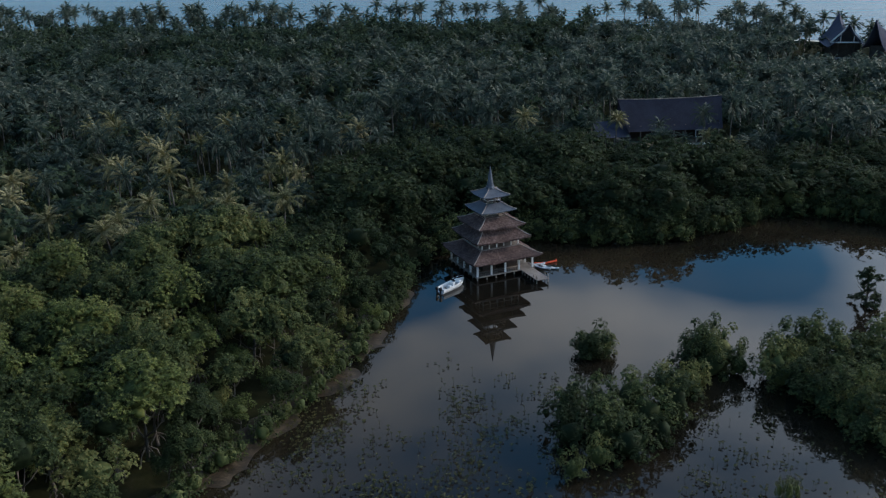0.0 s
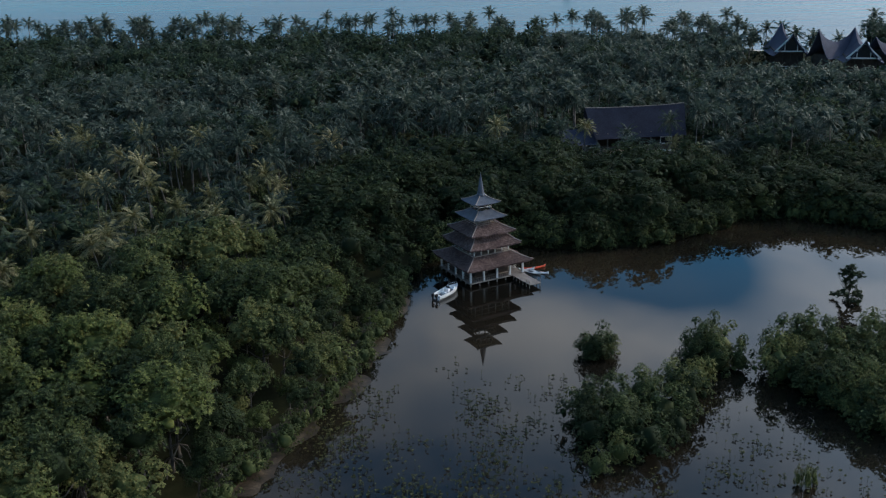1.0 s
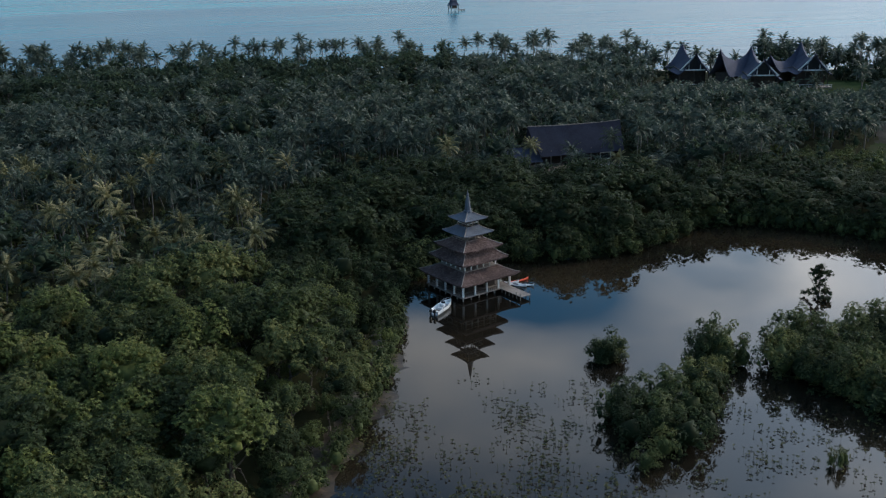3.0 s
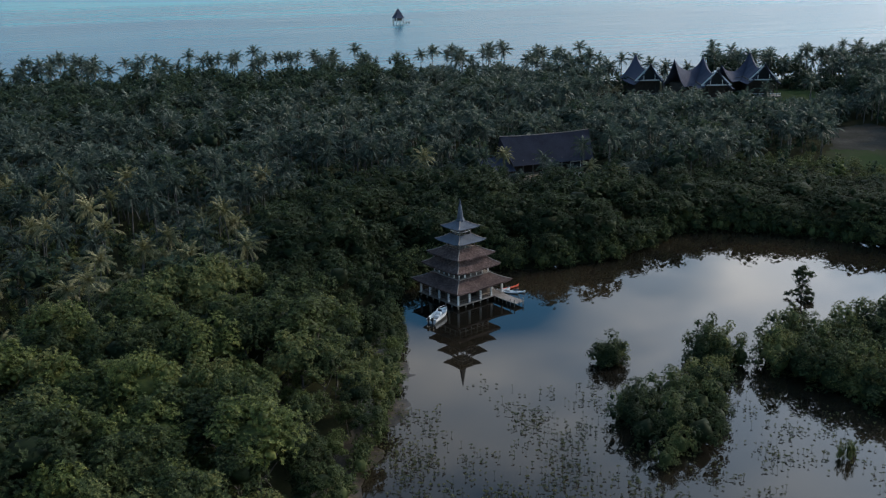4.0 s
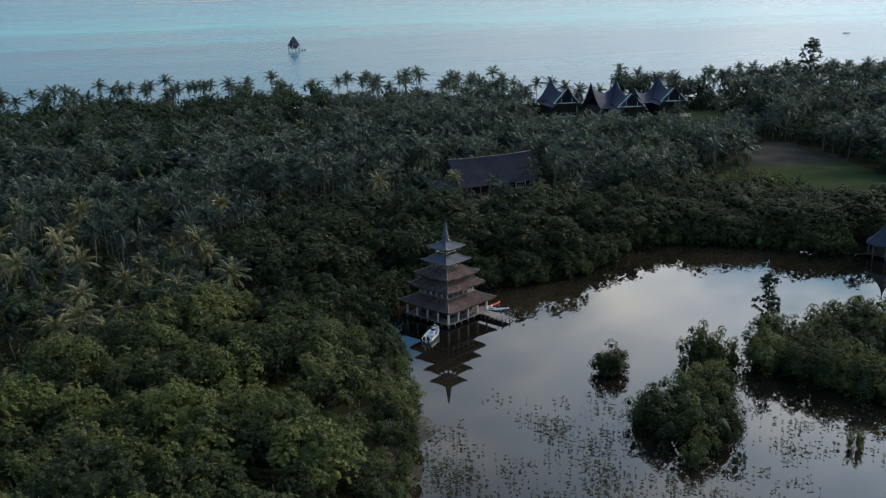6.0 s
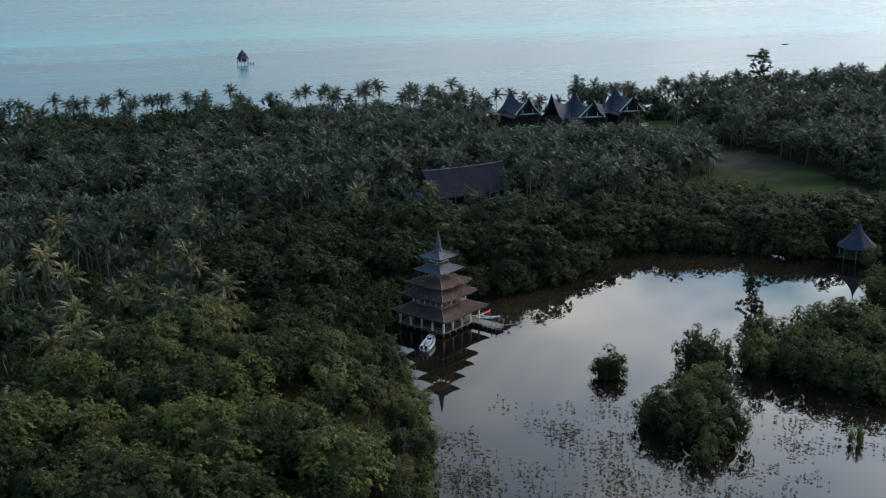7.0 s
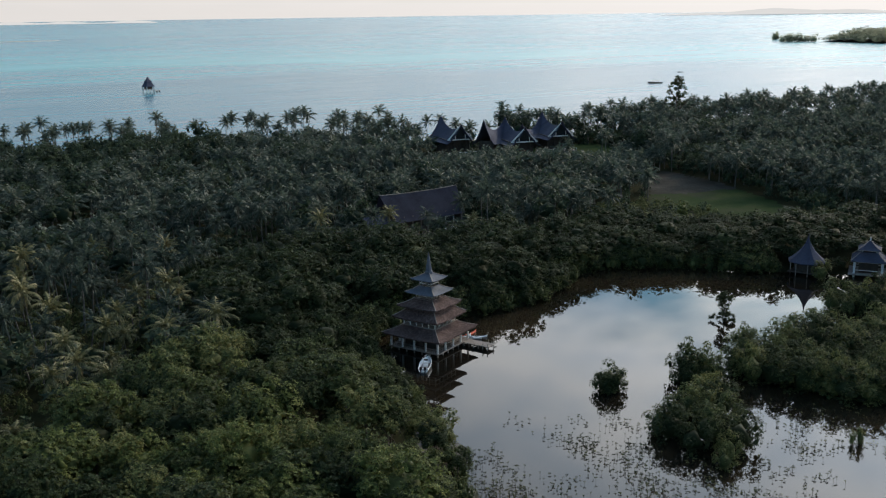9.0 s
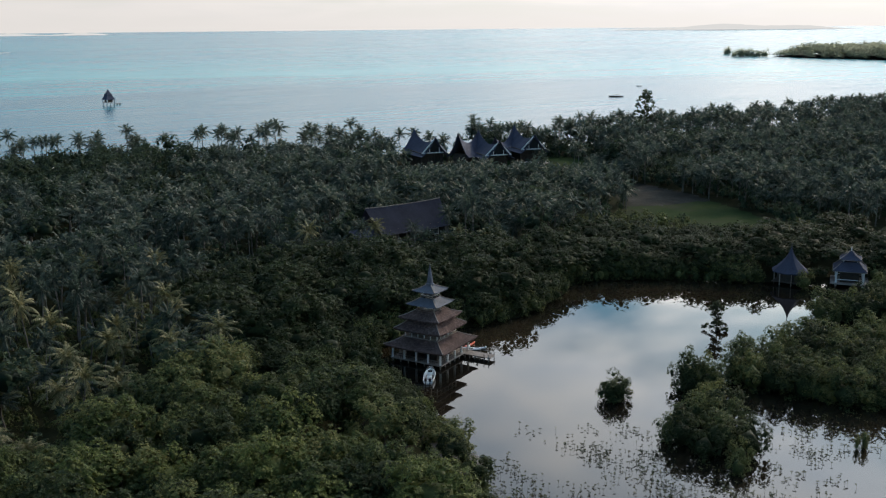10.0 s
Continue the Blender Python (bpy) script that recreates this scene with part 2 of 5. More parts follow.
MAT = dict(
    lagoon=water_material("lagoon_water", (0.009, 0.008, 0.006), (0.030, 0.022, 0.013), 0.015, 0.015, 0.8, (1, 1, 1), 1.39, 0.035),
    sea=water_material("sea_water", (0.05, 0.16, 0.22), (0.10, 0.40, 0.43), 0.22, 0.5, 0.10, (0.35, 1.5, 1), 1.19, 0.0030, [(0.14, (0.02, 0.105, 0.17)), (0.27, (0.03, 0.15, 0.21)), (0.38, (0.06, 0.40, 0.43)), (0.55, (0.03, 0.26, 0.32)), (0.8, (0.08, 0.25, 0.30))]),
    ground=material("leaf_litter_soil", [(0.3, (0.018, 0.017, 0.010)), (0.55, (0.028, 0.030, 0.014)), (0.75, (0.045, 0.040, 0.024))], 1.0, 0.15, 2.0, 0.5, spec=0.02),
    mud=material("wet_mud", [(0.40, (0.020, 0.014, 0.010)), (0.52, (0.062, 0.044, 0.027)), (0.66, (0.155, 0.112, 0.072))], 0.5, 0.5, 2.6, 0.8, spec=0.4),
    lawn=material("mown_grass", [(0.35, (0.020, 0.037, 0.013)), (0.5, (0.032, 0.052, 0.018)), (0.68, (0.052, 0.053, 0.031))], 1.0, 0.05, 2.0, 0.6, spec=0.02, fine_amount=0.25),
    leaf=material("mangrove_leaves", [(0.22, (0.030, 0.044, 0.018)), (0.47, (0.066, 0.088, 0.033)), (0.66, (0.130, 0.156, 0.055)), (0.90, (0.23, 0.22, 0.078))], 0.65, 0.10, 1.9, 0.0, spec=0.16, island=0.5, objrand=0.62, translucent=0.38, fine_amount=0.6),
    frond=material("palm_fronds", [(0.2, (0.025, 0.042, 0.032)), (0.5, (0.048, 0.070, 0.052)), (0.78, (0.095, 0.118, 0.086)), (0.98, (0.19, 0.195, 0.145))], 0.6, 0.03, 0.5, 0.0, spec=0.22, island=0.5, objrand=0.35, translucent=0.42, fine_amount=0.5),
    broad=material("dark_broad_leaves", [(0.22, (0.022, 0.038, 0.024)), (0.5, (0.042, 0.064, 0.036)), (0.8, (0.080, 0.105, 0.050))], 0.7, 0.03, 0.7, 0.0, spec=0.14, island=0.5, objrand=0.2, translucent=0.4, fine_amount=0.5),
    bark=material("grey_bark", [(0.3, (0.07, 0.06, 0.05)), (0.7, (0.17, 0.15, 0.125))], 0.9, 1.0, 9.0, 0.5, stretch=(1, 1, 3)),
    palm_bark=material("pale_palm_bark", [(0.3, (0.085, 0.078, 0.068)), (0.7, (0.20, 0.185, 0.165))], 0.9, 0.8, 6.0, 0.4, stretch=(1, 1, 4)),
    thatch=material("brown_thatch", [(0.32, (0.040, 0.026, 0.024)), (0.5, (0.098, 0.066, 0.058)), (0.70, (0.22, 0.155, 0.135))], 0.95, 0.35, 3.2, 1.0, spec=0.1, stretch=(1, 1, 0.25), fine_amount=0.6),
    shingle=material("grey_shingle", [(0.3, (0.05, 0.06, 0.078)), (0.7, (0.135, 0.15, 0.18))], 0.7, 0.6, 8.0, 0.6, spec=0.3, fine_amount=0.5),
    slate=material("dark_roof_shingle", [(0.3, (0.030, 0.034, 0.054)), (0.7, (0.076, 0.082, 0.120))], 0.9, 0.3, 4.0, 0.5, fine_amount=0.5),
    white=material("white_paint", [(0.3, (0.62, 0.60, 0.56)), (0.7, (0.82, 0.80, 0.77))], 0.6, 1.0, 8.0, 0.1),
    wood=material("weathered_boards", [(0.3, (0.17, 0.14, 0.12)), (0.7, (0.36, 0.31, 0.27))], 0.85, 1.5, 10.0, 0.4),
    dark=material("dark_timber", [(0.3, (0.035, 0.027, 0.022)), (0.7, (0.085, 0.066, 0.052))], 0.8, 1.0, 6.0, 0.3),
    gel=material("white_gelcoat", [(0.3, (0.74, 0.75, 0.75)), (0.7, (0.84, 0.84, 0.83))], 0.25, 1.0, 6.0, 0.02, spec=0.5),
    black=material("black_plastic", [(0.3, (0.015, 0.015, 0.016)), (0.7, (0.03, 0.03, 0.032))], 0.45, 2.0, 9.0, 0.1),
    red=material("red_plastic", [(0.3, (0.55, 0.06, 0.02)), (0.7, (0.70, 0.10, 0.035))], 0.4, 1.0, 6.0, 0.05),
    glass=material("dark_window_glass", [(0.3, (0.02, 0.022, 0.026)), (0.7, (0.03, 0.032, 0.036))], 0.08, 1.0, 6.0, 0.0, spec=0.6),
    steel=material("stainless_steel", [(0.3, (0.5, 0.5, 0.5)), (0.7, (0.65, 0.65, 0.65))], 0.3, 2.0, 9.0, 0.0, metal=1.0),
    dry=material("bare_trodden_ground", [(0.3, (0.026, 0.030, 0.021)), (0.5, (0.046, 0.044, 0.037)), (0.72, (0.095, 0.088, 0.078))], 1.0, 0.08, 1.5, 0.6, spec=0.02),
    seedling=material("seedling_leaves", [(0.25, (0.045, 0.052, 0.020)), (0.5, (0.085, 0.088, 0.030)), (0.8, (0.17, 0.155, 0.055))], 0.7, 0.1, 0.6, 0.0, spec=0.2, island=0.4, translucent=0.15),
    sand=material("pale_sand", [(0.3, (0.42, 0.38, 0.31)), (0.7, (0.60, 0.56, 0.48))], 0.95, 0.05, 0.5, 0.2),
    leaf_yellow=material("yellow_green_leaves", [(0.22, (0.050, 0.064, 0.020)), (0.5, (0.098, 0.122, 0.034)), (0.75, (0.175, 0.196, 0.052)), (0.97, (0.29, 0.275, 0.08))], 0.65, 0.12, 1.9, 0.0, spec=0.2, island=0.5, objrand=0.4, translucent=0.3, fine_amount=0.6),
    frond_dry=material("drying_palm_fronds", [(0.2, (0.055, 0.060, 0.024)), (0.45, (0.14, 0.135, 0.056)), (0.7, (0.27, 0.24, 0.115)), (0.95, (0.43, 0.365, 0.21))], 0.6, 0.05, 0.4, 0.0, spec=0.25, island=0.3, objrand=0.3, translucent=0.2),
    # headland leaves: distance haze put into a paled colour and high translucency
    hazed_leaf=material("hazed_canopy", [(0.25, (0.36, 0.37, 0.27)), (0.6, (0.48, 0.48, 0.34)), (0.9, (0.58, 0.56, 0.40))], 0.9, 0.02, 0.1, 0.0, spec=0.1, island=0.4, translucent=0.75),
)

# far hills emit a pale grey that stands in for haze
hills = bpy.data.materials.new("haze_glow_hills")
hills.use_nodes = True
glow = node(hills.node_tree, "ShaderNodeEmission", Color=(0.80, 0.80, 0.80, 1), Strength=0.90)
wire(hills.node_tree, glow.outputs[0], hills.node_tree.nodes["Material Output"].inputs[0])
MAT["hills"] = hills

# ---- mesh helpers ----
def mesh_object(name, verts, faces, mat, parent=None, smooth=False):
    me = bpy.data.meshes.new(name)
    me.from_pydata(verts, [], faces)
    me.materials.append(mat)
    if smooth:
        me.polygons.foreach_set("use_smooth", [True] * len(me.polygons))
    me.update()
    ob = new(name, me)
    ob.parent = parent
    return ob

def array_mesh(name, verts, tris, mat):
    """A mesh from arrays of corners and triangles."""
    me = bpy.data.meshes.new(name)
    n, f = len(verts), len(tris)
    me.vertices.add(n)
    me.vertices.foreach_set("co", np.asarray(verts, np.float32).ravel())
    me.loops.add(3 * f)
    me.loops.foreach_set("vertex_index", np.asarray(tris, np.int32).ravel())
    me.polygons.add(f)
    me.polygons.foreach_set("loop_start", np.arange(0, 3 * f, 3, dtype=np.int32))
    me.materials.append(mat)
    me.update(calc_edges=True)
    return me

def part(name, bm, mat, parent, label="", smooth=False):
    me = bpy.data.meshes.new(name)
    if smooth:
        for f in bm.faces:
            f.smooth = True
    bm.to_mesh(me)
    bm.free()
    me.materials.append(mat)
    ob = new(name, me)
    ob.parent = parent
    if label:
        tagged(ob, label)
    return ob

def box(bm, x0, x1, y0, y1, z0, z1, m=None, bevel=0.0):
    r = bmesh.ops.create_cube(bm, size=1.0)
    mat = Matrix.LocRotScale(((x0 + x1) / 2, (y0 + y1) / 2, (z0 + z1) / 2), None, (x1 - x0, y1 - y0, z1 - z0))
    if m is not None:
        mat = m @ mat
    bmesh.ops.transform(bm, matrix=mat, verts=r["verts"])
    if bevel:
        edges = list({e for v in r["verts"] for e in v.link_edges})
        bmesh.ops.bevel(bm, geom=edges, offset=bevel, segments=1, affect="EDGES")
    return bm

def beam(bm, a, b, w, h=None):
    """A squared bar from a to b."""
    a, b = Vector(a), Vector(b)
    d = b - a
    q = d.to_track_quat("Z", "Y").to_matrix().to_4x4()
    h = h or w
    r = bmesh.ops.create_cube(bm, size=1.0)
    bmesh.ops.transform(bm, matrix=Matrix.Translation((a + b) / 2) @ q @ Matrix.Diagonal((w, h, d.length, 1)), verts=r["verts"])
    return bm

def tube(bm, pts, radii, n=7):
    rings = []
    for i, p in enumerate(pts):
        p = Vector(p)
        d = Vector(pts[min(i + 1, len(pts) - 1)]) - Vector(pts[max(i - 1, 0)])
        q = d.to_track_quat("Z", "Y")
        rings.append([bm.verts.new(p + q @ Vector((radii[i] * math.cos(2 * math.pi * k / n), radii[i] * math.sin(2 * math.pi * k / n), 0))) for k in range(n)])
    for a, b in zip(rings, rings[1:]):
        for k in range(n):
            bm.faces.new((a[k], a[(k + 1) % n], b[(k + 1) % n], b[k]))
    bm.faces.new(list(reversed(rings[0])))
    bm.faces.new(rings[-1])
    return bm

def empty(name, m, label, category, group=""):
    ob = new(name)
    ob.empty_display_size = 0.5
    ob.matrix_world = m
    return tagged(ob, label, category, group)

# ---- plan of land and water ----
LAGOON = [(-14, 150), (-17, 142), (-19.5, 130), (-23, 119), (-27.5, 110), (-31.5, 101), (-36, 91), (-44, 76), (-52, 55), (-46, 25), (10, 10), (80, 30), (128, 66), (140, 105), (132, 134),
          (120, 147), (110, 156), (102, 164), (92, 171), (82.5, 180.5), (73, 188), (65, 192.5), (56, 193.5), (50, 188), (42, 183.5), (33, 179.5), (20.5, 178.5), (11, 180), (1, 181), (-9, 177), (-14, 168), (-13.5, 158)]
COAST = [(-1200, 560), (-420, 556), (-250, 538), (-150, 515), (-70, 490), (0, 497), (70, 490), (120, 462), (165, 434), (205, 424), (300, 412), (370, 404), (470, 405), (560, 425), (650, 440), (800, 420), (1100, 300)]
LAWN = [(128, 247), (134, 231), (130, 214), (142, 202), (158, 205), (167, 230), (180, 268), (182, 296), (162, 291), (146, 266)]
GARDEN = [(129, 317), (154, 318), (172, 317), (203, 350), (200, 366), (180, 364), (148, 346)]

def inside(px, py, poly):
    px, py = np.asarray(px, float), np.asarray(py, float)
    res = np.zeros(px.shape, bool)
    for (x0, y0), (x1, y1) in zip(poly, poly[1:] + poly[:1]):
        cross = (y0 > py) != (y1 > py)
        with np.errstate(divide="ignore", invalid="ignore"):
            xi = (x1 - x0) * (py - y0) / ((y1 - y0) or 1e-9) + x0
        res ^= cross & (px < xi)
    return res

def distance(px, py, line, closed=True):
    px, py = np.asarray(px, float), np.asarray(py, float)
    best = np.full(px.shape, 1e9)
    for (x0, y0), (x1, y1) in zip(line, line[1:] + (line[:1] if closed else [])):
        dx, dy = x1 - x0, y1 - y0
        u = np.clip(((px - x0) * dx + (py - y0) * dy) / (dx * dx + dy * dy), 0, 1)
        best = np.minimum(best, np.hypot(px - x0 - u * dx, py - y0 - u * dy))
    return best

def land(px, py):
    """How far inland a place lies, in metres; below nought it is water."""
    a = distance(px, py, LAGOON) * np.where(inside(px, py, LAGOON), -1, 1)
    cx, cy = [c[0] for c in COAST], [c[1] for c in COAST]
    b = (np.interp(px, cx, cy) - py) * 0.9
    return a, b

def wobble(px, py):
    return 0.5 * np.sin(px * 0.9 + 1.3 * np.sin(py * 0.45)) + 0.5 * np.sin(py * 0.77 + 1.7 * np.sin(px * 0.36))

def height(px, py):
    px, py = np.asarray(px, float), np.asarray(py, float)
    a, b = land(px, py)
    rough = np.where(px < -8, 1.0, 0.25)
    ha = np.clip((a - 1.6 * rough + 2.0 * rough * wobble(px * 0.6, py * 0.6)) * 0.05, -0.9, 0.8) + 0.07 * rough * wobble(px * 1.6, py * 1.7)
    hb = np.clip(b * 0.06, -2.0, 0.9)
    rise = 1.2 * np.clip((py - 300) / 60, 0, 1) + 1.6 * np.exp(-((px - 155) / 45) ** 2 - ((py - 365) / 28) ** 2)
    return np.minimum(ha, hb) + np.where(np.minimum(ha, hb) > 0.5, rise * np.clip(b / 60, 0, 1), 0)

def build_ground():
    xs = np.concatenate([np.linspace(-1200, -130, 26), np.arange(-125, 150, 1.6), np.linspace(152, 330, 60), np.linspace(340, 1100, 30)])
    ys = np.concatenate([np.linspace(-700, 20, 16), np.arange(30, 90, 4), np.arange(90, 210, 1.6), np.linspace(212, 330, 46), np.linspace(336, 600, 60)])
    X, Y = np.meshgrid(xs, ys)
    Z = height(X, Y)
    v = np.stack([X, Y, Z], -1).reshape(-1, 3)
    w = len(xs)
    i = np.arange(len(v)).reshape(len(ys), w)
    q = np.stack([i[:-1, :-1], i[:-1, 1:], i[1:, 1:], i[1:, :-1]], -1).reshape(-1, 4)
    tris = np.concatenate([q[:, [0, 1, 2]], q[:, [0, 2, 3]]])
    me = array_mesh("ground", v, tris, MAT["ground"])
    me.materials.append(MAT["mud"])
    me.materials.append(MAT["lawn"])
    me.materials.append(MAT["sand"])
    c = v[tris].mean(1)
    a, b = land(c[:, 0], c[:, 1])
    me.materials.append(MAT["dry"])
    idx = np.where((a < 6.5) & (c[:, 0] < 0) & (c[:, 1] < 162), 1, 0)
    idx = np.where(inside(c[:, 0], c[:, 1], LAWN) | ((abs(c[:, 0] - 160) < 45) & (abs(c[:, 1] - 345) < 26)), 2, idx)
    idx = np.where(inside(c[:, 0], c[:, 1], LAWN) & (c[:, 1] + 0.35 * c[:, 0] + 5 * wobble(c[:, 0] * 0.2, c[:, 1] * 0.2) > 311), 4, idx)
    idx = np.where((b < 9) & (a > 20), 3, idx)
    me.polygons.foreach_set("material_index", idx.astype(np.int32))
    me.polygons.foreach_set("use_smooth", [True] * len(me.polygons))
    return tagged(new("ground", me), "dark leaf-littered island soil with mud banks, lawn and beach", "ground", kind="structure")

def build_water():
    xs, ys = np.linspace(-75, 150, 56), np.linspace(5, 200, 50)
    verts = [(x, y, 0.0) for y in ys for x in xs]
    w = len(xs)
    faces = [(j * w + i, j * w + i + 1, (j + 1) * w + i + 1, (j + 1) * w + i) for j in range(len(ys) - 1) for i in range(w - 1)]
    tagged(mesh_object("lagoon_water", verts, faces, MAT["lagoon"], smooth=True), "still brown lagoon water mirroring the cloudy sky", "water", kind="structure")
    radii = [215, 260, 320, 400, 500, 620, 780, 950, 1150, 1400, 1700, 2050, 2450, 2900, 3400, 3900, 4400, FAR]
    n = 120
    verts = []
    for r in radii:
        z = 40.0 * max(0.0, (r - 1500) / (FAR - 1500)) ** 2
        verts += [(40 + r * math.cos(2 * math.pi * k / n), 110 + r * math.sin(2 * math.pi * k / n), z) for k in range(n)]
    faces = [(j * n + k, (j + 1) * n + k, (j + 1) * n + (k + 1) % n, j * n + (k + 1) % n) for j in range(len(radii) - 1) for k in range(n)]
    tagged(mesh_object("sea_water", verts, faces, MAT["sea"], smooth=True), "calm turquoise sea reaching the horizon", "water", kind="structure")

build_ground()
build_water()

# ---- vegetation ----
rng = np.random.default_rng(7)

def ico(level=1):
    bm = bmesh.new()
    bmesh.ops.create_icosphere(bm, subdivisions=level, radius=1.0)
    v = np.array([p.co[:] for p in bm.verts])
    f = np.array([[p.index for p in q.verts] for q in bm.faces])
    bm.free()
    return v, f

ICO1, ICO2 = ico(1), ico(2)

def crown_arrays(r, radius, tall, lobes, leaves, size, low=0.42, per=8, ragged=0.1):
    """Rosettes of leaves on many upright lobes of an uneven crown: corners and triangles. The crown reaches from low * tall to tall."""
    verts, tris, count = [], [], 0
    mid, half = tall * (1 + low) / 2, tall * (1 - low) / 2
    centres, sizes = [], []
    stretch = r.uniform(0.8, 1.2)
    for k in range(lobes):
        u = 1 - (1.95 if low < 0.2 else 1.6) * (k + 0.5) / lobes
        ang = 2.399 * k + r.uniform(-0.5, 0.5)
        ring = math.sqrt(max(0.0, 1 - u * u)) * r.uniform(0.66, 1.06)
        rad = radius * r.uniform(0.20, 0.36) * (5.0 / (lobes ** 0.5 + 1.2))
        up = rad * r.uniform(0.95, 1.55)
        centres.append((ring * (radius - rad * 0.7) * math.cos(ang) * stretch, ring * (radius - rad * 0.7) * math.sin(ang) / stretch, mid + u * (half - rad * 0.6) + r.uniform(-0.07, 0.09) * tall))
        sizes.append((rad, rad, up))
    centres, sizes = np.array(centres), np.array(sizes)
    ball = ICO2 if leaves > 600 else ICO1
    core = ball[0] * np.array([radius * 0.42, radius * 0.42, half * 0.46]) * (1 + 0.12 * r.standard_normal((len(ball[0]), 1)))
    verts.append(core + np.array([0, 0, mid]))
    tris.append(ball[1])
    count = len(core)
    for c, sz in zip(centres, sizes):
        v = ICO1[0] * sz * 0.34 * (1 + 0.28 * r.standard_normal((len(ICO1[0]), 1)))
        verts.append(v + c)
        tris.append(ICO1[1] + count)
        count += len(v)
    n = max(1, leaves // per)
    weights = sizes[:, 0] * sizes[:, 2]
    which = r.choice(lobes, n, p=weights / weights.sum())
    d = r.standard_normal((n, 3))
    d[:, 2] = np.where(d[:, 2] < -0.3, -d[:, 2], d[:, 2])
    d /= np.linalg.norm(d, axis=1)[:, None]
    reach = r.uniform(0.74, 1.06, n) + 0.3 * (r.random(n) < ragged)
    p = centres[which] + d * sizes[which] * reach[:, None]
    axis = d + np.array([0, 0, 0.7]) + 0.25 * r.standard_normal((n, 3))
    axis /= np.linalg.norm(axis, axis=1)[:, None]
    flat = np.cross(axis, r.standard_normal((n, 3)))
    flat /= np.linalg.norm(flat, axis=1)[:, None] + 1e-9
    other = np.cross(axis, flat)
    ang = (np.arange(per) * 2.399)[None, :] + r.uniform(-0.4, 0.4, (n, per))
    lift = np.linspace(0.75, -0.05, per)[None, :] + r.uniform(-0.15, 0.15, (n, per))
    out = flat[:, None] * np.cos(ang)[..., None] + other[:, None] * np.sin(ang)[..., None]
    way = out + axis[:, None] * lift[..., None]
    way /= np.linalg.norm(way, axis=2)[..., None]
    side = np.cross(way, axis[:, None])
    side /= np.linalg.norm(side, axis=2)[..., None] + 1e-9
    ln = size * r.uniform(0.65, 1.3, (n, per))[..., None]
    base = np.broadcast_to(p[:, None], way.shape)
    verts.append(np.stack([base + way * ln * 0.15 + side * ln * 0.3, base + way * ln - axis[:, None] * ln * 0.08, base + way * ln * 0.15 - side * ln * 0.3], 2).reshape(-1, 3))
    tris.append(np.arange(n * per)[:, None] * 3 + np.array([[0, 1, 2]]) + count)
    return np.concatenate(verts), np.concatenate(tris)

def palm_crown_arrays(r, fronds, stations, length=3.6, dead=2, spread=0.20, blade=0.55):
    """Arching fronds of narrow drooping leaflets about the origin."""
    verts, tris, count = [], [], 0
    for k in range(fronds + dead):
        ang = 2.399 * k + r.uniform(-0.3, 0.3)
        if k >= fronds:
            e, bend, ln = radians(-50 + r.uniform(-15, 10)), radians(35), length * 0.75
        else:
            f = k / fronds
            e, bend, ln = radians(84 - 104 * f + r.uniform(-9, 9)), radians(42 + 36 * r.random()), length * r.uniform(0.80, 1.1)
        s = np.linspace(0, 1, stations + 1)
        turn = e - bend * s ** 1.4
        step = ln / stations
        rad = np.concatenate([[0], np.cumsum(np.cos(turn[:-1]) * step)])
        z = np.concatenate([[0], np.cumsum(np.sin(turn[:-1]) * step)])
        o = np.array([math.cos(ang), math.sin(ang), 0])
        side = np.array([-math.sin(ang), math.cos(ang), 0])
        mid = rad[:, None] * o + z[:, None] * np.array([0, 0, 1])
        for j in range(stations):
            u = (j + 0.7) / stations
            w = ln * spread * (math.sin(math.pi * min(1.0, 0.14 + 0.80 * u)) ** 0.7 + 0.10)
            fwd = mid[j + 1] - mid[j]
            for sg in (-1, 1):
                a, b = mid[j], mid[j] + fwd * blade
                tip = b + sg * side * w * r.uniform(0.65, 0.9) + fwd / np.linalg.norm(fwd) * w * 0.55 - np.array([0, 0, 1]) * w * r.uniform(0.35, 0.95)
                verts += [a, b, tip]
                tris.append((count, count + 1, count + 2))
                count += 3
        a, b, c = mid[0], mid[stations // 2] + np.array([0, 0, 0.05]), mid[-1]
        verts += [a + side * 0.06, a - side * 0.06, b, b + side * 0.05, b - side * 0.05, c]
        tris += [(count, count + 1, count + 2), (count + 3, count + 4, count + 5)]
        count += 6
    return np.array(verts), np.array(tris)

